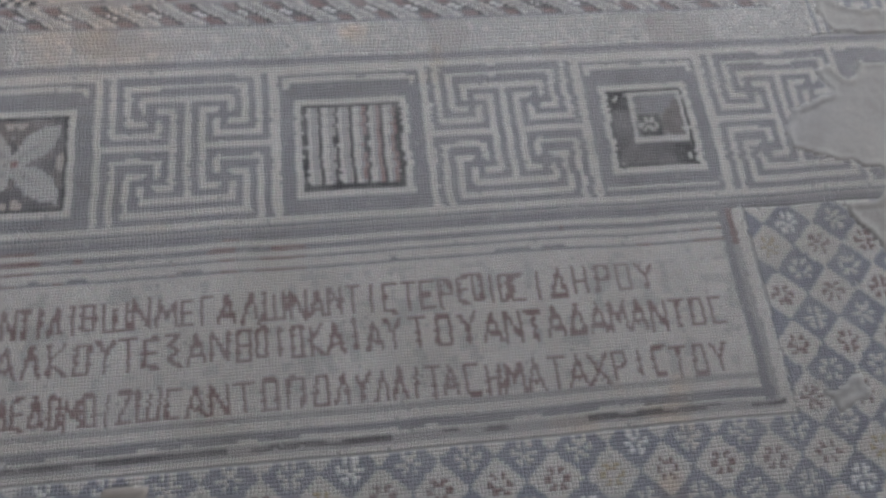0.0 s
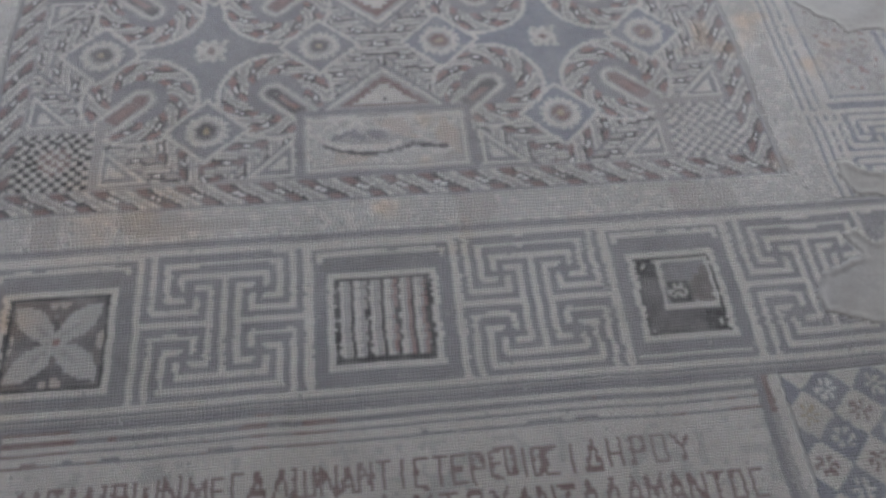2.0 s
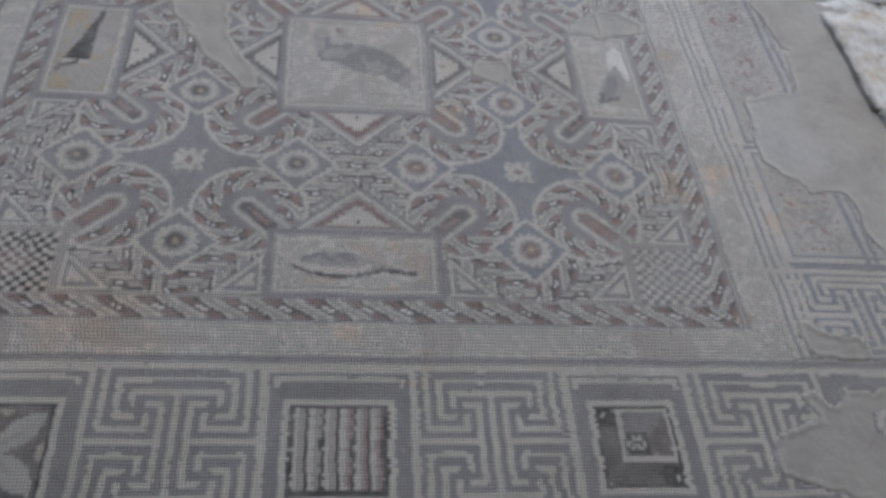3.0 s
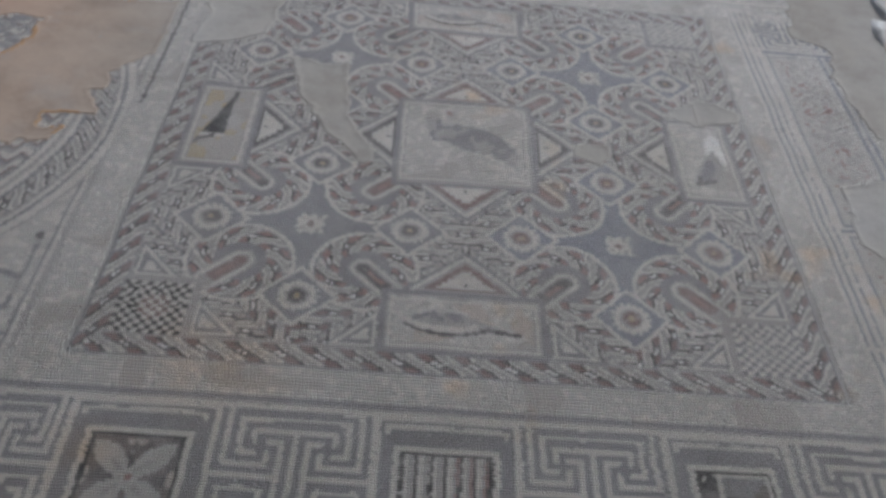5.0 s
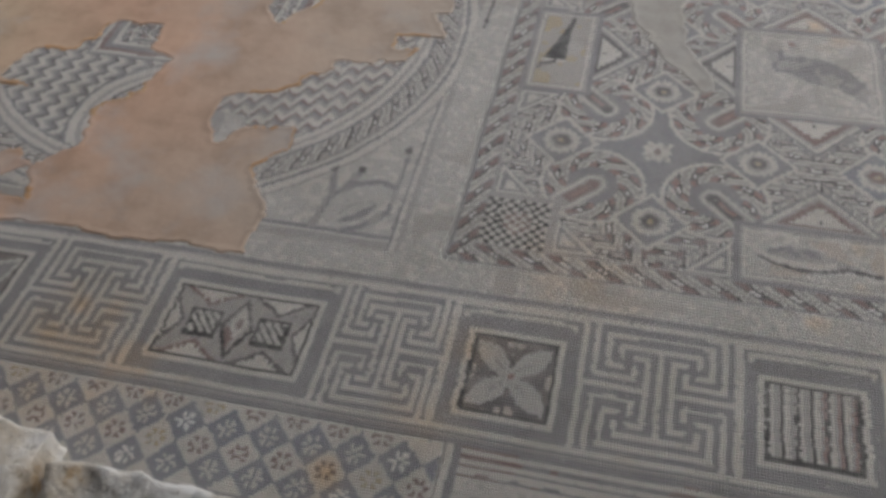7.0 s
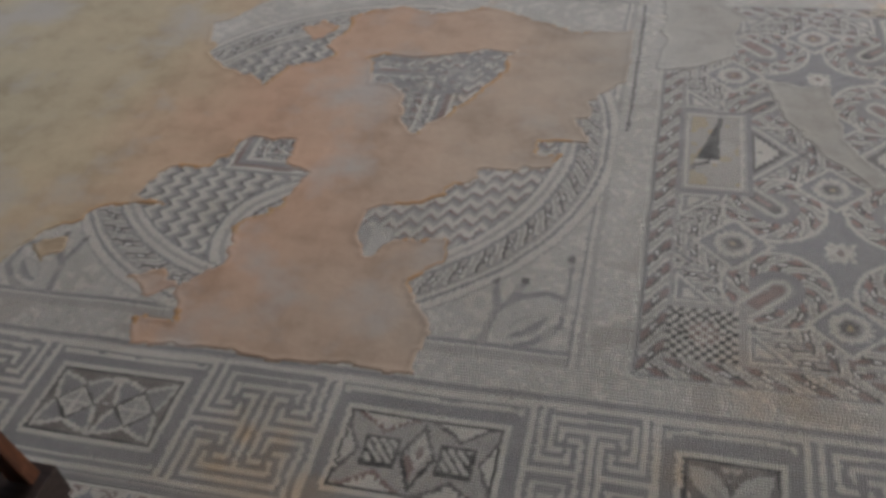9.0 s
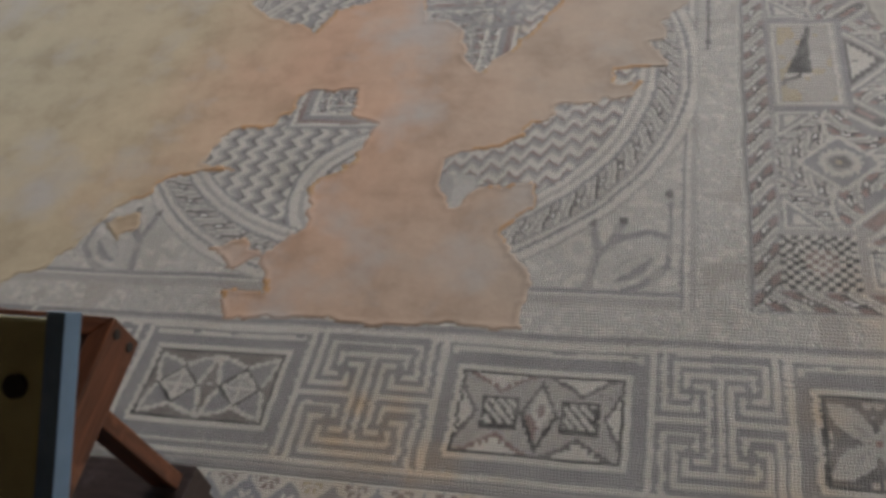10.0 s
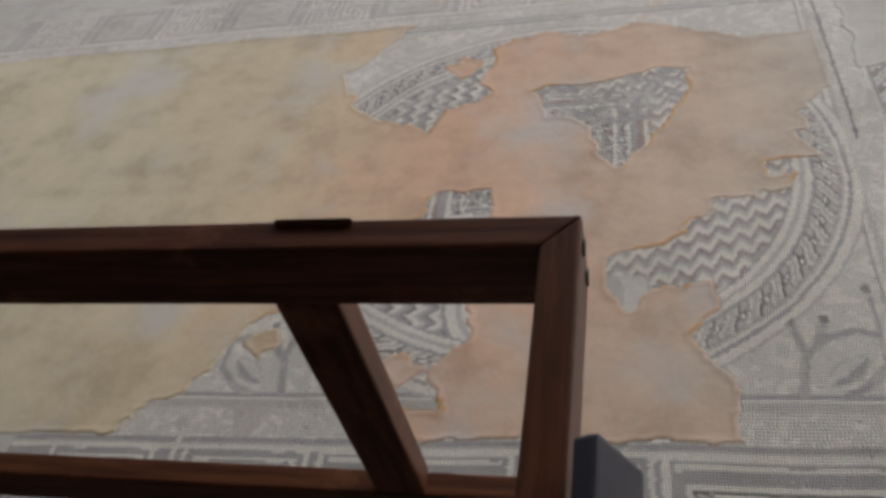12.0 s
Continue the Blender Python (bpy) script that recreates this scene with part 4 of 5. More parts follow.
    blob = (((u - 0.035) / 0.155) ** 2 + ((v - 0.02 + 0.30 * (u - 0.03)) / 0.095) ** 2) < 1
    tail = inner & (np.abs(u - 0.165) < 0.060) & (np.abs(v + 0.06 + 0.8 * (u - 0.165)) < 0.070)
    neck = inner & (np.abs(u + 0.135 + 0.18 * (v - 0.1)) < 0.034) & (v > 0.0) & (v < 0.165)
    f.put(inner & (blob | neck | tail), M, k)
    f.put(inner & (blob | neck | tail) & (vnoise(f.x, f.y, 0.03, 96) + 1.2 * vnoise(f.x, f.y, 0.10, 97) > 0.0), G, k)
    f.put(inner & (np.hypot(u + 0.145, v - 0.180) < 0.032), T, k)
    f.put(inner & (np.hypot(u + 0.075, v - 0.205) < 0.016), R, k)
    f.put(inner & (np.abs(v + 0.195) < 0.008) & (np.abs(u) < 0.20), T, k)
    f.put(inner & (np.abs(u - 0.02) < 0.012) & (v < -0.08) & (v > -0.19), T, k)
    # corner chequers
    for sx in (-1, 1):
        for sy in (-1, 1):
            if sx < 0 and sy > 0:
                continue
            k = f.part("corner_chequer", "small cream and brown chequerboard square")
            p, q = u * sx, v * sy
            f.put((p > 0.945) & (p < 1.218) & (q > 0.945) & (q < 1.218), M if sy < 0 else G, k)
            cb = (p > 0.975) & (p < 1.218) & (q > 0.970) & (q < 1.216)
            ch = ((np.floor((p - 0.975) / 0.0203) + np.floor((q - 0.970) / 0.0205)) % 2) < 0.5
            f.put(cb & ch, W, k)
            f.put(cb & ~ch, K if sx < 0 else G, k)
            f.put(cb & ~ch & (np.hypot(p - 1.09, q - 1.09) < 0.055), B if sx < 0 else G, k)
    lay(f, thing)


# ---------------------------------------------------------------- west room: round medallion in fragments
def medallion():
    thing = empty("medallion_mosaic", (-2.54, 1.60, 0), "broken round medallion mosaic with rope ring and zigzags", "mosaic")
    f = Field(-3.95, -1.285, 0.298, 3.0, 0.0103, 0.004)
    u, v = (f.x + 2.535) * 1.02, (f.y - 1.578) * 1.02
    d, an = np.hypot(u, v), np.arctan2(v, u)
    spandrel = f.part("spandrel", "plain cream corner field with a grey leaf scroll")
    f.put(f.rect(-9, 9, -9, 9), P, spandrel)
    f.put((vnoise(f.x, f.y, 0.03, 101) > 0.3), W, spandrel)
    frame_part = f.part("frame_line", "grey and cream straight frame lines")
    for dist in (f.y - 0.304, -1.278 - f.x, 3.0 - f.y):
        f.put(dist < 0.020, T, frame_part)
        f.put((dist >= 0.0) & (dist < 0.032), M, frame_part)
        f.put((dist >= 0.032) & (dist < 0.050), W, frame_part)
        f.put((dist >= 0.046) & (dist < 0.062), G, frame_part)
    ring = f.part("rope_ring", "wide ring of rope pattern between cream lines")
    f.put((d < 1.300) & (d > 0.99), W, ring)
    for r0, r1, colour in ((1.288, 1.300, M), (1.235, 1.252, G), (1.205, 1.218, M), (1.100, 1.112, G), (1.055, 1.075, M), (1.018, 1.030, G)):
        f.put((d > r0) & (d < r1), colour, ring)
    m = (d > 1.112) & (d < 1.205)
    f.c[m] = rope(an[m] * 1.16, (d[m] - 1.1585) / 0.0465, 2 * math.pi * 1.16 / 60, (W, M, T))
    zig = f.part("zigzag_field", "cream, grey and red zigzag rows")
    z = (d <= 1.018)
    # columns of chevrons to the west, slanting rows to the east
    row = np.where(u < -0.05, (u - 0.10 * v + 0.046 * tri_wave(v / 0.082)) / 0.092, (v - 0.50 * u + 0.052 * tri_wave(u / 0.078)) / 0.092)
    ph = row % 1.0
    f.put(z, W, zig)
    f.put(z & (ph > 0.40), M, zig)
    f.put(z & (ph > 0.62), G, zig)
    f.put(z & (ph > 0.82), np.where(u > -0.2, B, D)[z & (ph > 0.82)], zig)
    # loops on the four axes that cut the zigzags
    arcs = f.part("curved_band", "grey and cream curved bands")
    dd = np.hypot(u - 0.04, v + 0.775)
    m = z & (dd < 0.405) & ~((u > 0.2) & (v > -0.66))
    f.put(m, M, arcs)
    f.put(m & (dd > 0.375), G, arcs)
    f.put(m & (dd < 0.385) & (dd > 0.345), W, arcs)
    f.put(m & (dd < 0.320) & (dd > 0.290), W, arcs)
    f.put(m & (dd < 0.290) & (dd > 0.272), D, arcs)
    core = m & (dd <= 0.272)
    f.c[core] = rope(u[core] + v[core], tri_wave((u[core] - v[core]) / 0.15) * 2 - 1, 0.11, (W, M, T))
    hook = m & (u > 0.25)
    f.put(hook, P, arcs)
    f.put(hook & (dd > 0.388), M, arcs)
    f.put(hook & (dd < 0.300), M, arcs)
    inner = f.part("inner_square", "grey square frame with knotwork")
    e = np.maximum(np.abs(u + 0.025), np.abs(v - 0.115))
    f.put(e < 0.495, G, inner)
    f.put((e < 0.478) & (e > 0.458), W, inner)
    f.put((e < 0.458) & (e > 0.430), B, inner)
    f.put((e < 0.400) & (e > 0.382), W, inner)
    f.put((e < 0.340) & (e > 0.325), W, inner)
    m = (e < 0.382) & (e > 0.340) | (e < 0.325)
    f.c[m] = rope(u[m] + v[m], tri_wave((u[m] - v[m]) / 0.17) * 2 - 1, 0.14, (M, G, B))
    # worn grey northern half
    fade = (v > 0.35) & (vnoise(f.x, f.y, 0.05, 105) + 0.6 * vnoise(f.x, f.y, 0.02, 106) > 0.15) & (d < 1.0)
    f.c[fade] = np.where(vnoise(f.x, f.y, 0.025, 107) > 0.1, M, G)[fade]
    # leaf scroll in the corners, curling stem with buds and one pointed leaf
    for mx in (1, -1):
        lx = u * mx
        leaf = f.part("leaf_scroll", "grey pointed leaf on a curling stem")
        stem = np.full(f.x.shape, 9.0)
        for run in ([(0.905, -1.225), (0.929, -1.08), (1.014, -0.988), (1.107, -0.954), (1.185, -0.99), (1.184, -1.11), (1.10, -1.20), (1.033, -1.235)],
                    [(0.932, -1.05), (0.91, -0.93)], [(0.98, -1.01), (1.017, -0.91)], [(1.186, -0.985), (1.194, -0.878), (1.179, -0.753)]):
            for (ax, ay), (bx, by) in zip(run[:-1], run[1:]):
                stem = np.minimum(stem, seg_dist(lx, v, ax, ay, bx, by))
        free = (d > 1.31) & (f.y > 0.362) & (lx < 1.192)
        f.put(free & (stem < 0.017), M, leaf)
        f.put(free & (stem < 0.012) & (vnoise(f.x, f.y, 0.05, 102) > -0.2), G, leaf)
        p, q = ((lx - 1.06) * 0.744 + (v + 1.13) * 0.668), (-(lx - 1.06) * 0.668 + (v + 1.13) * 0.744)
        shape = np.sin(np.clip((p + 0.095) / 0.185, 0, 1) * math.pi) ** 0.75
        f.put(np.abs(q) < 0.046 * shape, M, leaf)
        f.put((np.abs(q) < 0.034 * shape) & (q > -0.004), P, leaf)
        f.put((np.abs(q) < 0.034 * shape) & (q <= -0.004), G, leaf)
        for bx, by in ((0.908, -0.92), (1.018, -0.90), (1.178, -0.76)):
            f.put(np.hypot((lx - bx) * 1.3, v - by) < 0.020, D, leaf)
    lay(f, thing)


# ---------------------------------------------------------------- east border and north band
def east_border():
    thing = empty("east_border_mosaic", (1.9, 1.4, 0), "faded blue-grey meander border, broken along its outer edge", "mosaic")
    f = Field(1.655, 2.28, 0.04, 3.06, 0.0108, 0.004)
    base = f.part("meander", "pale lines on blue-grey stones")
    f.put(f.rect(-9, 9, -9, 9), S, base)
    f.keep &= f.py > 0.178
    for xx in (1.666, 1.700, 1.734, 1.766):
        f.put(np.abs(f.x - xx) < 0.0115, W, base)
    for y_low, y_top in ((0.165, 0.560), (2.64, 3.04)):
        meander_cell(f, 1.76, 2.20, y_top, y_low, base, 0.017)
        f.put(np.abs(f.y - y_top) < 0.009, W, base)
        f.put(np.abs(f.y - y_low) < 0.009, W, base)
    f.put((f.y < 0.15) & (np.abs(f.y - 0.125) < 0.010) | (f.y < 0.15) & (np.abs(f.y - 0.085) < 0.010), W, base)
    for y0, y1 in ((0.60, 1.19), (1.21, 2.60)):
        k = f.part("speckled_panel", "worn buff panel with reddish speckles")
        f.put(f.rect(1.775, 2.30, y0, y1), W, k)
        f.put(f.rect(1.795, 2.30, y0 + 0.02, y1 - 0.02), S, k)
        f.put(f.rect(1.808, 2.30, y0 + 0.033, y1 - 0.033), P, k)
        sp = vnoise(f.x, f.y, 0.016, 111) + 0.4 * vnoise(f.x, f.y, 0.05, 112)
        f.put(f.rect(1.835, 2.04, y0 + 0.05, y1 - 0.05) & (sp > 0.20), M, k)
        f.put(f.rect(1.835, 2.04, y0 + 0.05, y1 - 0.05) & (sp < -0.60), R, k)
        f.put(f.rect(2.075, 2.095, y0, y1), S, k)
        f.put(f.rect(2.115, 2.135, y0, y1), S, k)
    lay(f, thing)

    t2 = empty("knot_fragment_mosaic", (1.95, -0.1, 0), "small loose island of mosaic with a heart-shaped rope knot", "mosaic")
    f = Field(1.82, 2.12, -0.25, 0.04, 0.0092, 0.003)
    k = f.part("knot", "pale double loop on slate blue")
    f.put(f.rect(-9, 9, -9, 9), S, k)
    rim = np.full(f.x.shape, 9.0)
    for cx, cy, r in ((1.895, -0.065, 0.036), (1.975, -0.055, 0.040), (1.945, -0.125, 0.038), (1.99, -0.165, 0.032)):
        dd = np.abs(np.hypot(f.x - cx, f.y - cy) - r)
        rim = np.minimum(rim, dd)
        f.put(np.hypot(f.x - cx, f.y - cy) < 0.012, D, k)
    f.put(rim < 0.014, W, k)
    f.put((rim > 0.004) & (rim < 0.009), P, k)
    near = np.full(f.x.shape, 9.0)
    for cx, cy, r in ((1.895, -0.065, 0.036), (1.975, -0.055, 0.040), (1.945, -0.125, 0.038), (1.99, -0.165, 0.032)):
        near = np.minimum(near, np.hypot(f.px - cx, f.py - cy) - r)
    f.keep &= (near < 0.024 + 0.008 * vnoise(f.px, f.py, 0.04, 113)) | ((f.px > 1.96) & (f.py > -0.22) & (f.px < 2.06) & (f.py < 0.0))
    lay(f, t2, clip=False)


def north_band():
    thing = empty("north_band_mosaic", (-1.5, 3.3, 0), "distant faded grey meander band along the far side", "mosaic")
    f = Field(-6.2, 2.08, 3.11, 3.61, 0.0135, 0.004)
    f.y = f.y - 0.05
    k = f.part("meander", "faded cream key pattern on grey stones")
    f.put(f.rect(-9, 9, -9, 9), M, k)
    f.put(np.abs(f.y - 3.085) < 0.010, W, k)
    f.put(np.abs(f.y - 3.53) < 0.010, W, k)
    x = -6.1
    while x < 1.9:
        meander_cell(f, x, x + 0.48, 3.53, 3.085, k, 0.018)
        q = f.part("panel", "faded buff picture square")
        f.put(f.rect(x + 0.50, x + 0.96, 3.10, 3.51), P, k)
        f.put(f.rect(x + 0.52, x + 0.94, 3.12, 3.49), M, k)
        f.put(f.rect(x + 0.56, x + 0.90, 3.16, 3.45), P, q)
        f.put(f.rect(x + 0.58, x + 0.88, 3.18, 3.43) & (vnoise(f.x, f.y, 0.05, 121) > 0.1), T, q)
        x += 0.98
    lay(f, thing)


swastika_band()
inscription()
all_diapers()
plain_border()
carpet()
medallion()
east_border()
north_band()

# ---------------------------------------------------------------- rough stones
def rough_stone(name, x0, x1, y0, y1, z0, z1, seed, label, category="stone block", cut=6, rough=0.03):
    bm = bmesh.new()
    bmesh.ops.create_cube(bm, size=1.0)
    bmesh.ops.subdivide_edges(bm, edges=bm.edges[:], cuts=cut * 3, use_grid_fill=True)
    for vert in bm.verts:
        c = vert.co
        # round the corners, then break the faces up
        r = max(abs(c.x), abs(c.y), abs(c.z))
        s = Vector((c.x, c.y, c.z))
        k = (s.length / 0.87)
        s *= 1.0 - 0.16 * max(0.0, k - 0.72)
        w = Vector(((x0 + x1) / 2 + s.x * (x1 - x0), (y0 + y1) / 2 + s.y * (y1 - y0), (z0 + z1) / 2 + s.z * (z1 - z0)))
        n = noise.noise_vector(w * 4.0 + Vector((seed, 0, 0))) * rough + noise.noise_vector(w * 13.0 + Vector((0, seed, 0))) * rough * 0.45 + noise.noise_vector(w * 37.0) * rough * 0.16
        vert.co = w + n
    for face in bm.faces:
        face.smooth = True
    ob = part(name, bm, M_STONE)
    return tagged(ob, label, category, "", "")


rough_stone("stone_block", -2.06, -1.365, -1.36, -0.765, -0.05, 0.125, 3, "broken pale limestone block lying beside the walkway", rough=0.045, cut=9)
rough_stone("stone_block", -2.56, -2.09, -1.30, -0.68, -0.05, 0.13, 8, "pale limestone block with a white broken edge under the walkway", rough=0.04, cut=8)
for n, (x0, x1, y0, y1, z1) in enumerate(((2.47, 3.2, 0.75, 1.47, 0.010), (2.45, 3.3, 1.46, 2.30, 0.014), (2.50, 3.2, 2.29, 3.06, 0.018), (2.60, 3.3, 3.05, 3.9, 0.02), (2.54, 3.3, -0.2, 0.76, 0.008))):
    rough_stone("stone_block", x0, x1, y0, y1, -0.05, z1, 11 + n * 5, "low rough limestone block of the broken room wall", rough=0.028)


# ---------------------------------------------------------------- railing of the walkway
def timber(name, x0, x1, y0, y1, z0, z1, parent, material=None, label=""):
    """A sawn timber with eased edges; its grain runs along its longest side."""
    size = (x1 - x0, y1 - y0, z1 - z0)
    axis = max(range(3), key=lambda n: size[n])
    turn = {0: Matrix.Identity(4), 1: Matrix.Rotation(math.pi / 2, 4, "Z"), 2: Matrix.Rotation(-math.pi / 2, 4, "Y")}[axis]
    order = {0: (0, 1, 2), 1: (1, 0, 2), 2: (2, 1, 0)}[axis]
    l, w, h = (size[n] for n in order)
    bm = box_bm(-l / 2, l / 2, -w / 2, w / 2, -h / 2, h / 2, 0.004, 2)
    ob = part(name, bm, material or M_WOOD, parent, label)
    mid = Matrix.Translation(((x0 + x1) / 2, (y0 + y1) / 2, (z0 + z1) / 2)) @ turn
    ob.matrix_world = mid if parent is None else Matrix.Translation(-parent.location) @ mid
    return ob


def bolt(x, y, z, axis, parent):
    bm = bmesh.new()
    bmesh.ops.create_cone(bm, cap_ends=True, segments=12, radius1=0.010, radius2=0.008, depth=0.007)
    ob = part("bolt", bm, M_STEEL, parent)
    ob.matrix_world = Matrix.Translation(Vector((x, y, z)) - parent.location) @ (Matrix.Rotation(math.pi / 2, 4, "Y") if axis == "x" else Matrix.Rotation(math.pi / 2, 4, "X"))
    return ob


CORNER_X, FRONT_Y, DECK = -2.183, -0.914, 0.66


def mitred(name, along, inner, outer, z0, z1, parent):
    """One rail of the corner, cut at half a right angle where it meets the other. along: 'x' or 'y'."""
    ob = None
    if along == "x":
        length, w = 4.8, outer - inner
        bm = box_bm(-length / 2, length / 2, -w / 2, w / 2, -(z1 - z0) / 2, (z1 - z0) / 2, 0.003, 2)
        for vert in bm.verts:
            if vert.co.x > 0:
                vert.co.x += vert.co.y - w / 2
        ob = part(name, bm, M_WOOD, parent)
        ob.matrix_world = Matrix.Translation(Vector((CORNER_X - length / 2, (inner + outer) / 2, (z0 + z1) / 2)) - parent.location)
    else:
        length, w = 1.7, outer - inner
        bm = box_bm(-length / 2, length / 2, -w / 2, w / 2, -(z1 - z0) / 2, (z1 - z0) / 2, 0.003, 2)
        for vert in bm.verts:
            if vert.co.x > 0:
                vert.co.x += -vert.co.y - w / 2
        ob = part(name, bm, M_WOOD, parent)
        ob.matrix_world = Matrix.Translation(Vector(((inner + outer) / 2, FRONT_Y - 0.0006 - length / 2, (z0 + z1) / 2)) - parent.location) @ Matrix.Rotation(math.pi / 2, 4, "Z")
    return ob


def railing():
    thing = empty("railing", (CORNER_X - 0.25, FRONT_Y - 0.03, DECK), "red-brown stained timber railing with a turned corner on the walkway edge", "railing")
    for name, top, tall in (("top_rail", 1.882, 0.082), ("mid_rail", 1.392, 0.080)):
        mitred(name, "x", FRONT_Y - 0.034, FRONT_Y, top - tall, top, thing)
        mitred(name, "y", CORNER_X - 0.034, CORNER_X, top - tall, top - 0.0006, thing)
    for x in (-2.451, -3.67, -4.92):
        for z0, z1 in ((DECK + 0.004, 1.3115), (1.3925, 1.7995)):
            timber("post", x - 0.033, x + 0.033, FRONT_Y - 0.033, FRONT_Y + 0.004, z0, z1, thing)
    timber("post", CORNER_X - 0.050, CORNER_X - 0.001, -2.45, -2.37, DECK + 0.05, 1.799, thing)
    timber("splice_board", -2.462, -2.387, FRONT_Y - 0.007, FRONT_Y - 0.001, 1.8815, 1.8834, thing)
    for z in (1.862, 1.822):
        bolt(CORNER_X - 0.0015, FRONT_Y - 0.020, z, "x", thing)
        bolt(CORNER_X - 0.0015, FRONT_Y - 0.020, z - 0.490, "x", thing)
    plate = part("notice_plate", box_bm(-0.010, 0.010, -0.36, 0.0, -0.062, 0.0, 0.004), M_SLATE, thing, "slate blue board fixed to the rail's outer face")
    plate.matrix_world = Matrix.Translation(Vector((CORNER_X + 0.013, -1.134, 1.905)) - thing.location) @ Matrix.Rotation(radians(-28), 4, "Y")
    base = Vector((CORNER_X, FRONT_Y, 1.882))
    pivot = Matrix.Translation(base) @ Matrix.Rotation(radians(-1.4), 4, "Z") @ Matrix.Rotation(radians(6.5), 4, "X") @ Matrix.Translation(-base)
    thing.matrix_world = pivot @ Matrix.Translation(thing.location)
    return thing


railing()


def walkway():
    thing = empty("walkway", (-4.0, -1.6, 0.0), "dark timber walkway deck on blue painted supports", "walkway")
    end_x, front_y = -2.40, -0.735
    y = front_y - 0.145
    while y > -3.0:
        timber("plank", -7.0, end_x + 0.035, y - 0.135, y, DECK - 0.035, DECK, thing, M_DARKWOOD)
        y -= 0.142
    y = -2.05
    while y > -3.0:
        timber("plank", end_x + 0.040, 3.4, y - 0.135, y, DECK - 0.035, DECK, thing, M_DARKWOOD)
        y -= 0.142
    timber("beam", -7.0, end_x, front_y - 0.140, front_y, DECK - 0.102, DECK - 0.002, thing, M_DARKWOOD)
    timber("beam", -7.0, end_x - 0.015, front_y - 0.140, front_y - 0.005, DECK - 0.212, DECK - 0.104, thing, M_DARKWOOD)
    timber("beam", end_x - 0.110, end_x - 0.002, -3.0, front_y - 0.143, DECK - 0.140, DECK - 0.037, thing, M_DARKWOOD)
    for x in (end_x - 0.055, -4.2, -6.2):
        part("support", box_bm(x - 0.040 + 4.0, x + 0.040 + 4.0, front_y - 0.125 + 1.6, front_y - 0.030 + 1.6, 0.0, DECK - 0.214, 0.006), M_BLUE, thing, "blue painted steel support")
    for x in (-2.0, 0.4, 3.0):
        part("support", box_bm(x - 0.045 + 4.0, x + 0.045 + 4.0, -2.3 + 1.6, -2.2 + 1.6, 0.0, DECK - 0.037, 0.006), M_BLUE, thing, "blue painted steel support")
    return thing


walkway()


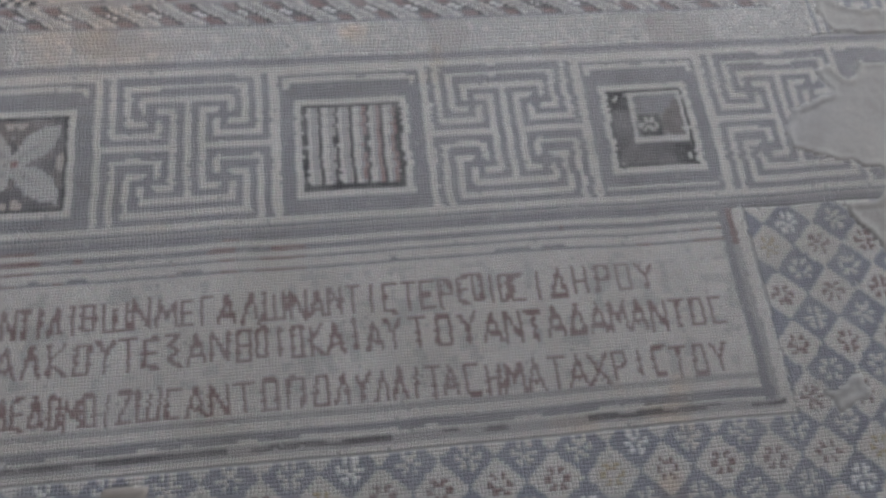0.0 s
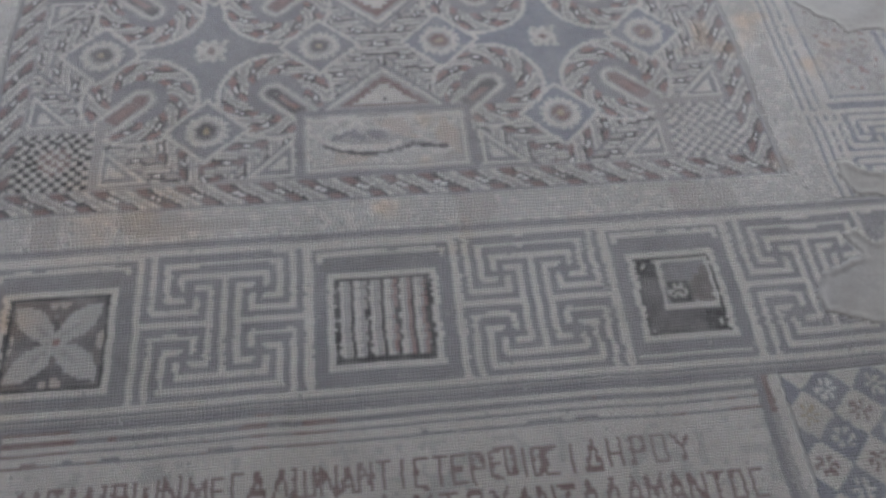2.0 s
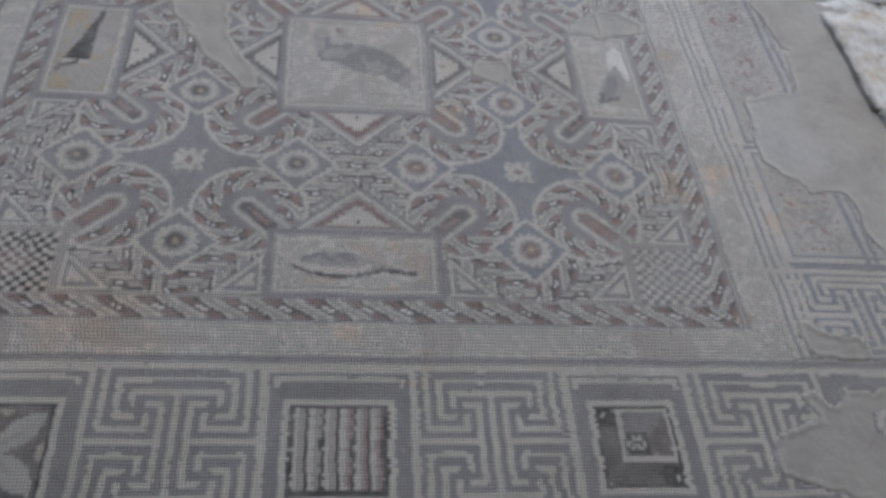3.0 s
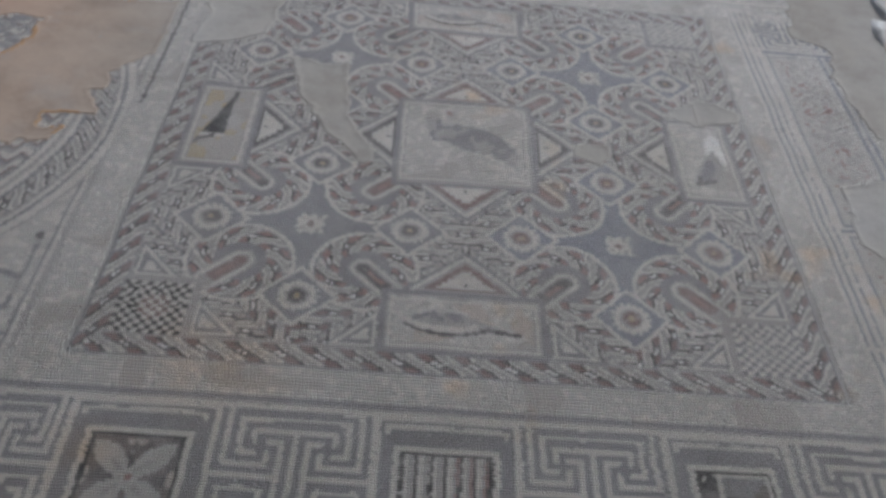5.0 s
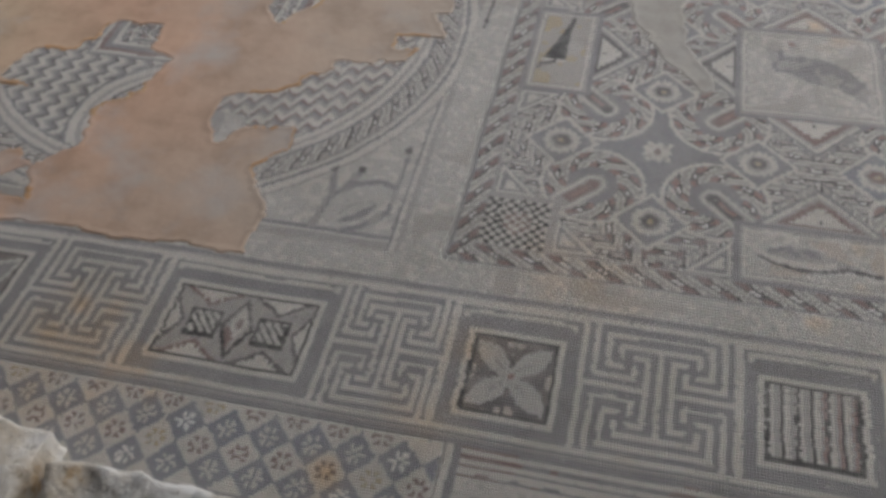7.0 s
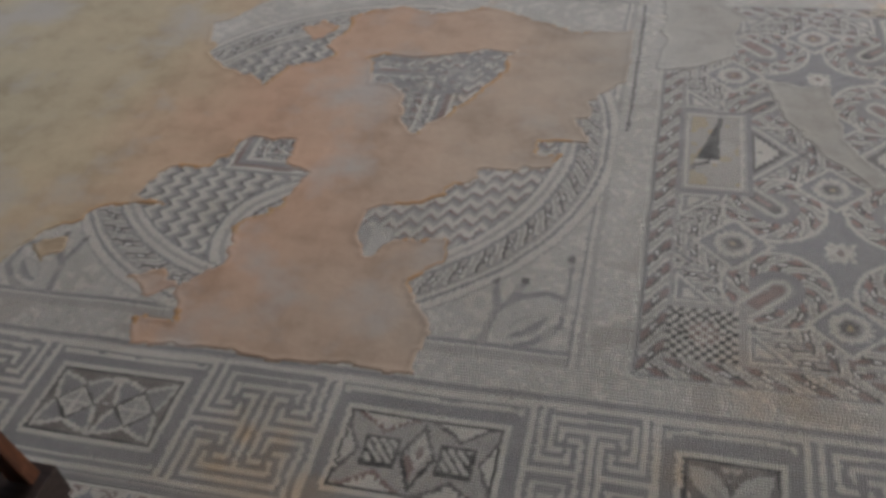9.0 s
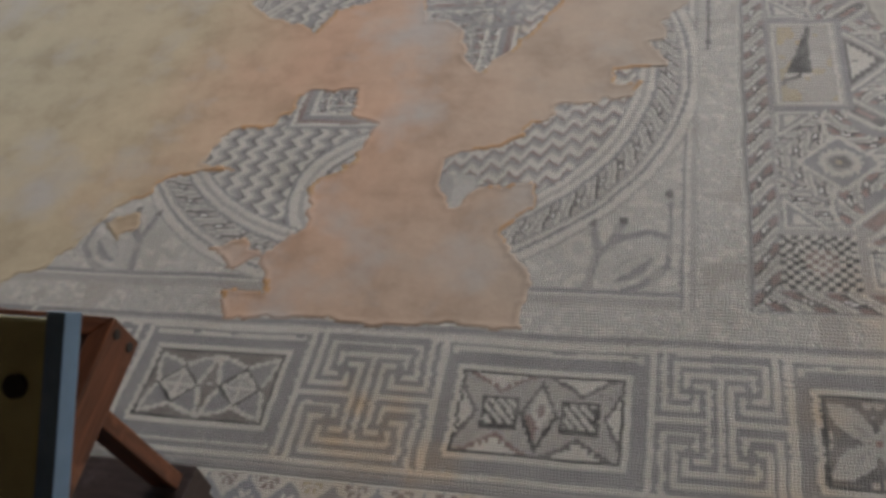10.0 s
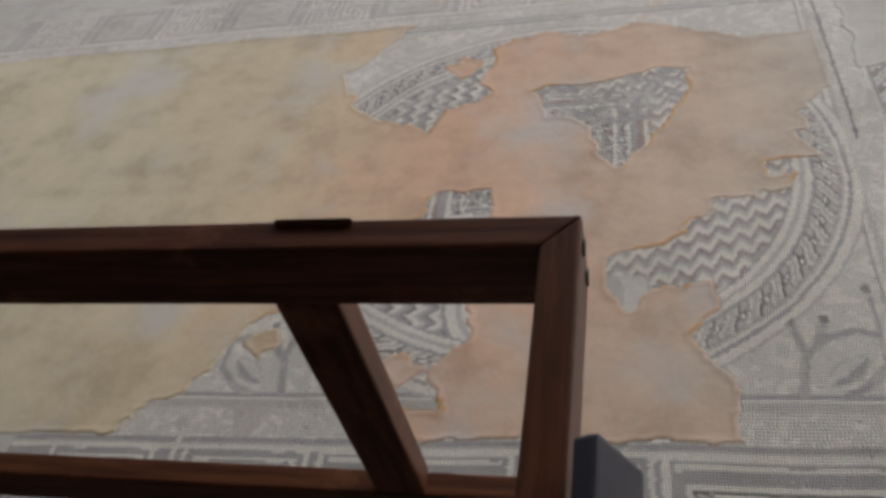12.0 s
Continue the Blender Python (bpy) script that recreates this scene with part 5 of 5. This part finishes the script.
# ---------------------------------------------------------------- slanted notice board
def notice_board():
    corner = Vector((-1.620, -1.358, 2.089))
    thing = empty("notice_board", corner, "cream notice board with dark capitals and a blue edge", "sign")
    tilt = Matrix.Rotation(radians(38), 4, "X")

    def place(ob):
        ob.matrix_basis = tilt
        return ob

    face = place(part("face", box_bm(-0.52, 0.0, -0.36, 0.0, -0.006, 0.0, 0.002), M_CREAM, thing, "faded cream printed face"))
    place(part("edge", box_bm(0.0005, 0.0100, -0.365, 0.003, -0.010, 0.0012, 0.0006), M_EDGE, thing, "worn pale blue edge strip"))
    place(part("backing", box_bm(-0.52, 0.0, -0.36, 0.0, -0.010, -0.0065, 0.001), M_BLUE, thing))
    # flat dark disc on the face, its colour standing for a hole's shade
    bm = bmesh.new()
    bmesh.ops.create_cone(bm, cap_ends=True, segments=20, radius1=0.0054, radius2=0.0054, depth=0.003)
    bmesh.ops.translate(bm, vec=(-0.0125, -0.030, 0.0016), verts=bm.verts)
    part("hole_shade", bm, M_STEEL, face, "dark disc standing for the shade in a bolt hole")
    for n, words in enumerate(("TE AN", "LE AND", "STEEL", "THE")):
        curve = bpy.data.curves.new("lettering", "FONT")
        curve.body, curve.size, curve.align_x, curve.extrude = words, 0.0095, "RIGHT", 0.0003
        curve.materials.append(M_INK)
        ob = new("lettering", curve)
        ob.parent = face
        ob.matrix_basis = Matrix.Translation((-0.036, -0.043 - 0.0145 * n, 0.0006))
        part("text_bar", box_bm(-0.48, -0.090, -0.043 - 0.0145 * n, -0.0365 - 0.0145 * n, 0.0002, 0.0008, 0), M_INK, face, "unreadable line of dark print")
    for n in range(4, 12):
        part("text_bar", box_bm(-0.48, -0.036 - 0.01 * (n % 3), -0.043 - 0.0145 * n, -0.0365 - 0.0145 * n, 0.0002, 0.0008, 0), M_INK, face, "unreadable line of dark print")
    timber("post", -1.915, -1.845, -2.13, -2.06, DECK, 1.56, thing)
    arm = part("arm", box_bm(-0.035, 0.035, -0.92, -0.10, -0.08, -0.024, 0.004), M_WOOD, thing)
    arm.matrix_world = Matrix.Translation((-0.26, 0, 0)) @ tilt
    return thing


notice_board()


# ---------------------------------------------------------------- unseen roof and walls, added to shape the light
def unseen_shelter():
    # none of these is in view; they block light from south, west, east and above
    wall = part("unseen_wall_south", box_bm(-9.0, 6.5, -5.2, -5.0, -0.1, 6.0, 0.0), M_WALL)
    tagged(wall, "unseen plain plaster wall, added behind the walkway to block light", "wall", "", "structure")
    wall = part("unseen_wall_west", box_bm(-9.2, -9.0, -5.2, 5.0, -0.1, 6.0, 0.0), M_WALL)
    tagged(wall, "unseen plain plaster wall, added on the west to block light", "wall", "", "structure")
    wall = part("unseen_wall_east", box_bm(6.3, 6.5, -5.0, 2.0, -0.1, 6.0, 0.0), M_WALL)
    tagged(wall, "unseen plain plaster wall, added on the east to block light", "wall", "", "structure")
    roof = part("ceiling", box_bm(-9.2, 6.5, -5.2, 5.0, 6.0, 6.15, 0.0), M_ROOF)
    tagged(roof, "unseen boarded roof, added over the mosaics to block light", "ceiling", "", "structure")


unseen_shelter()
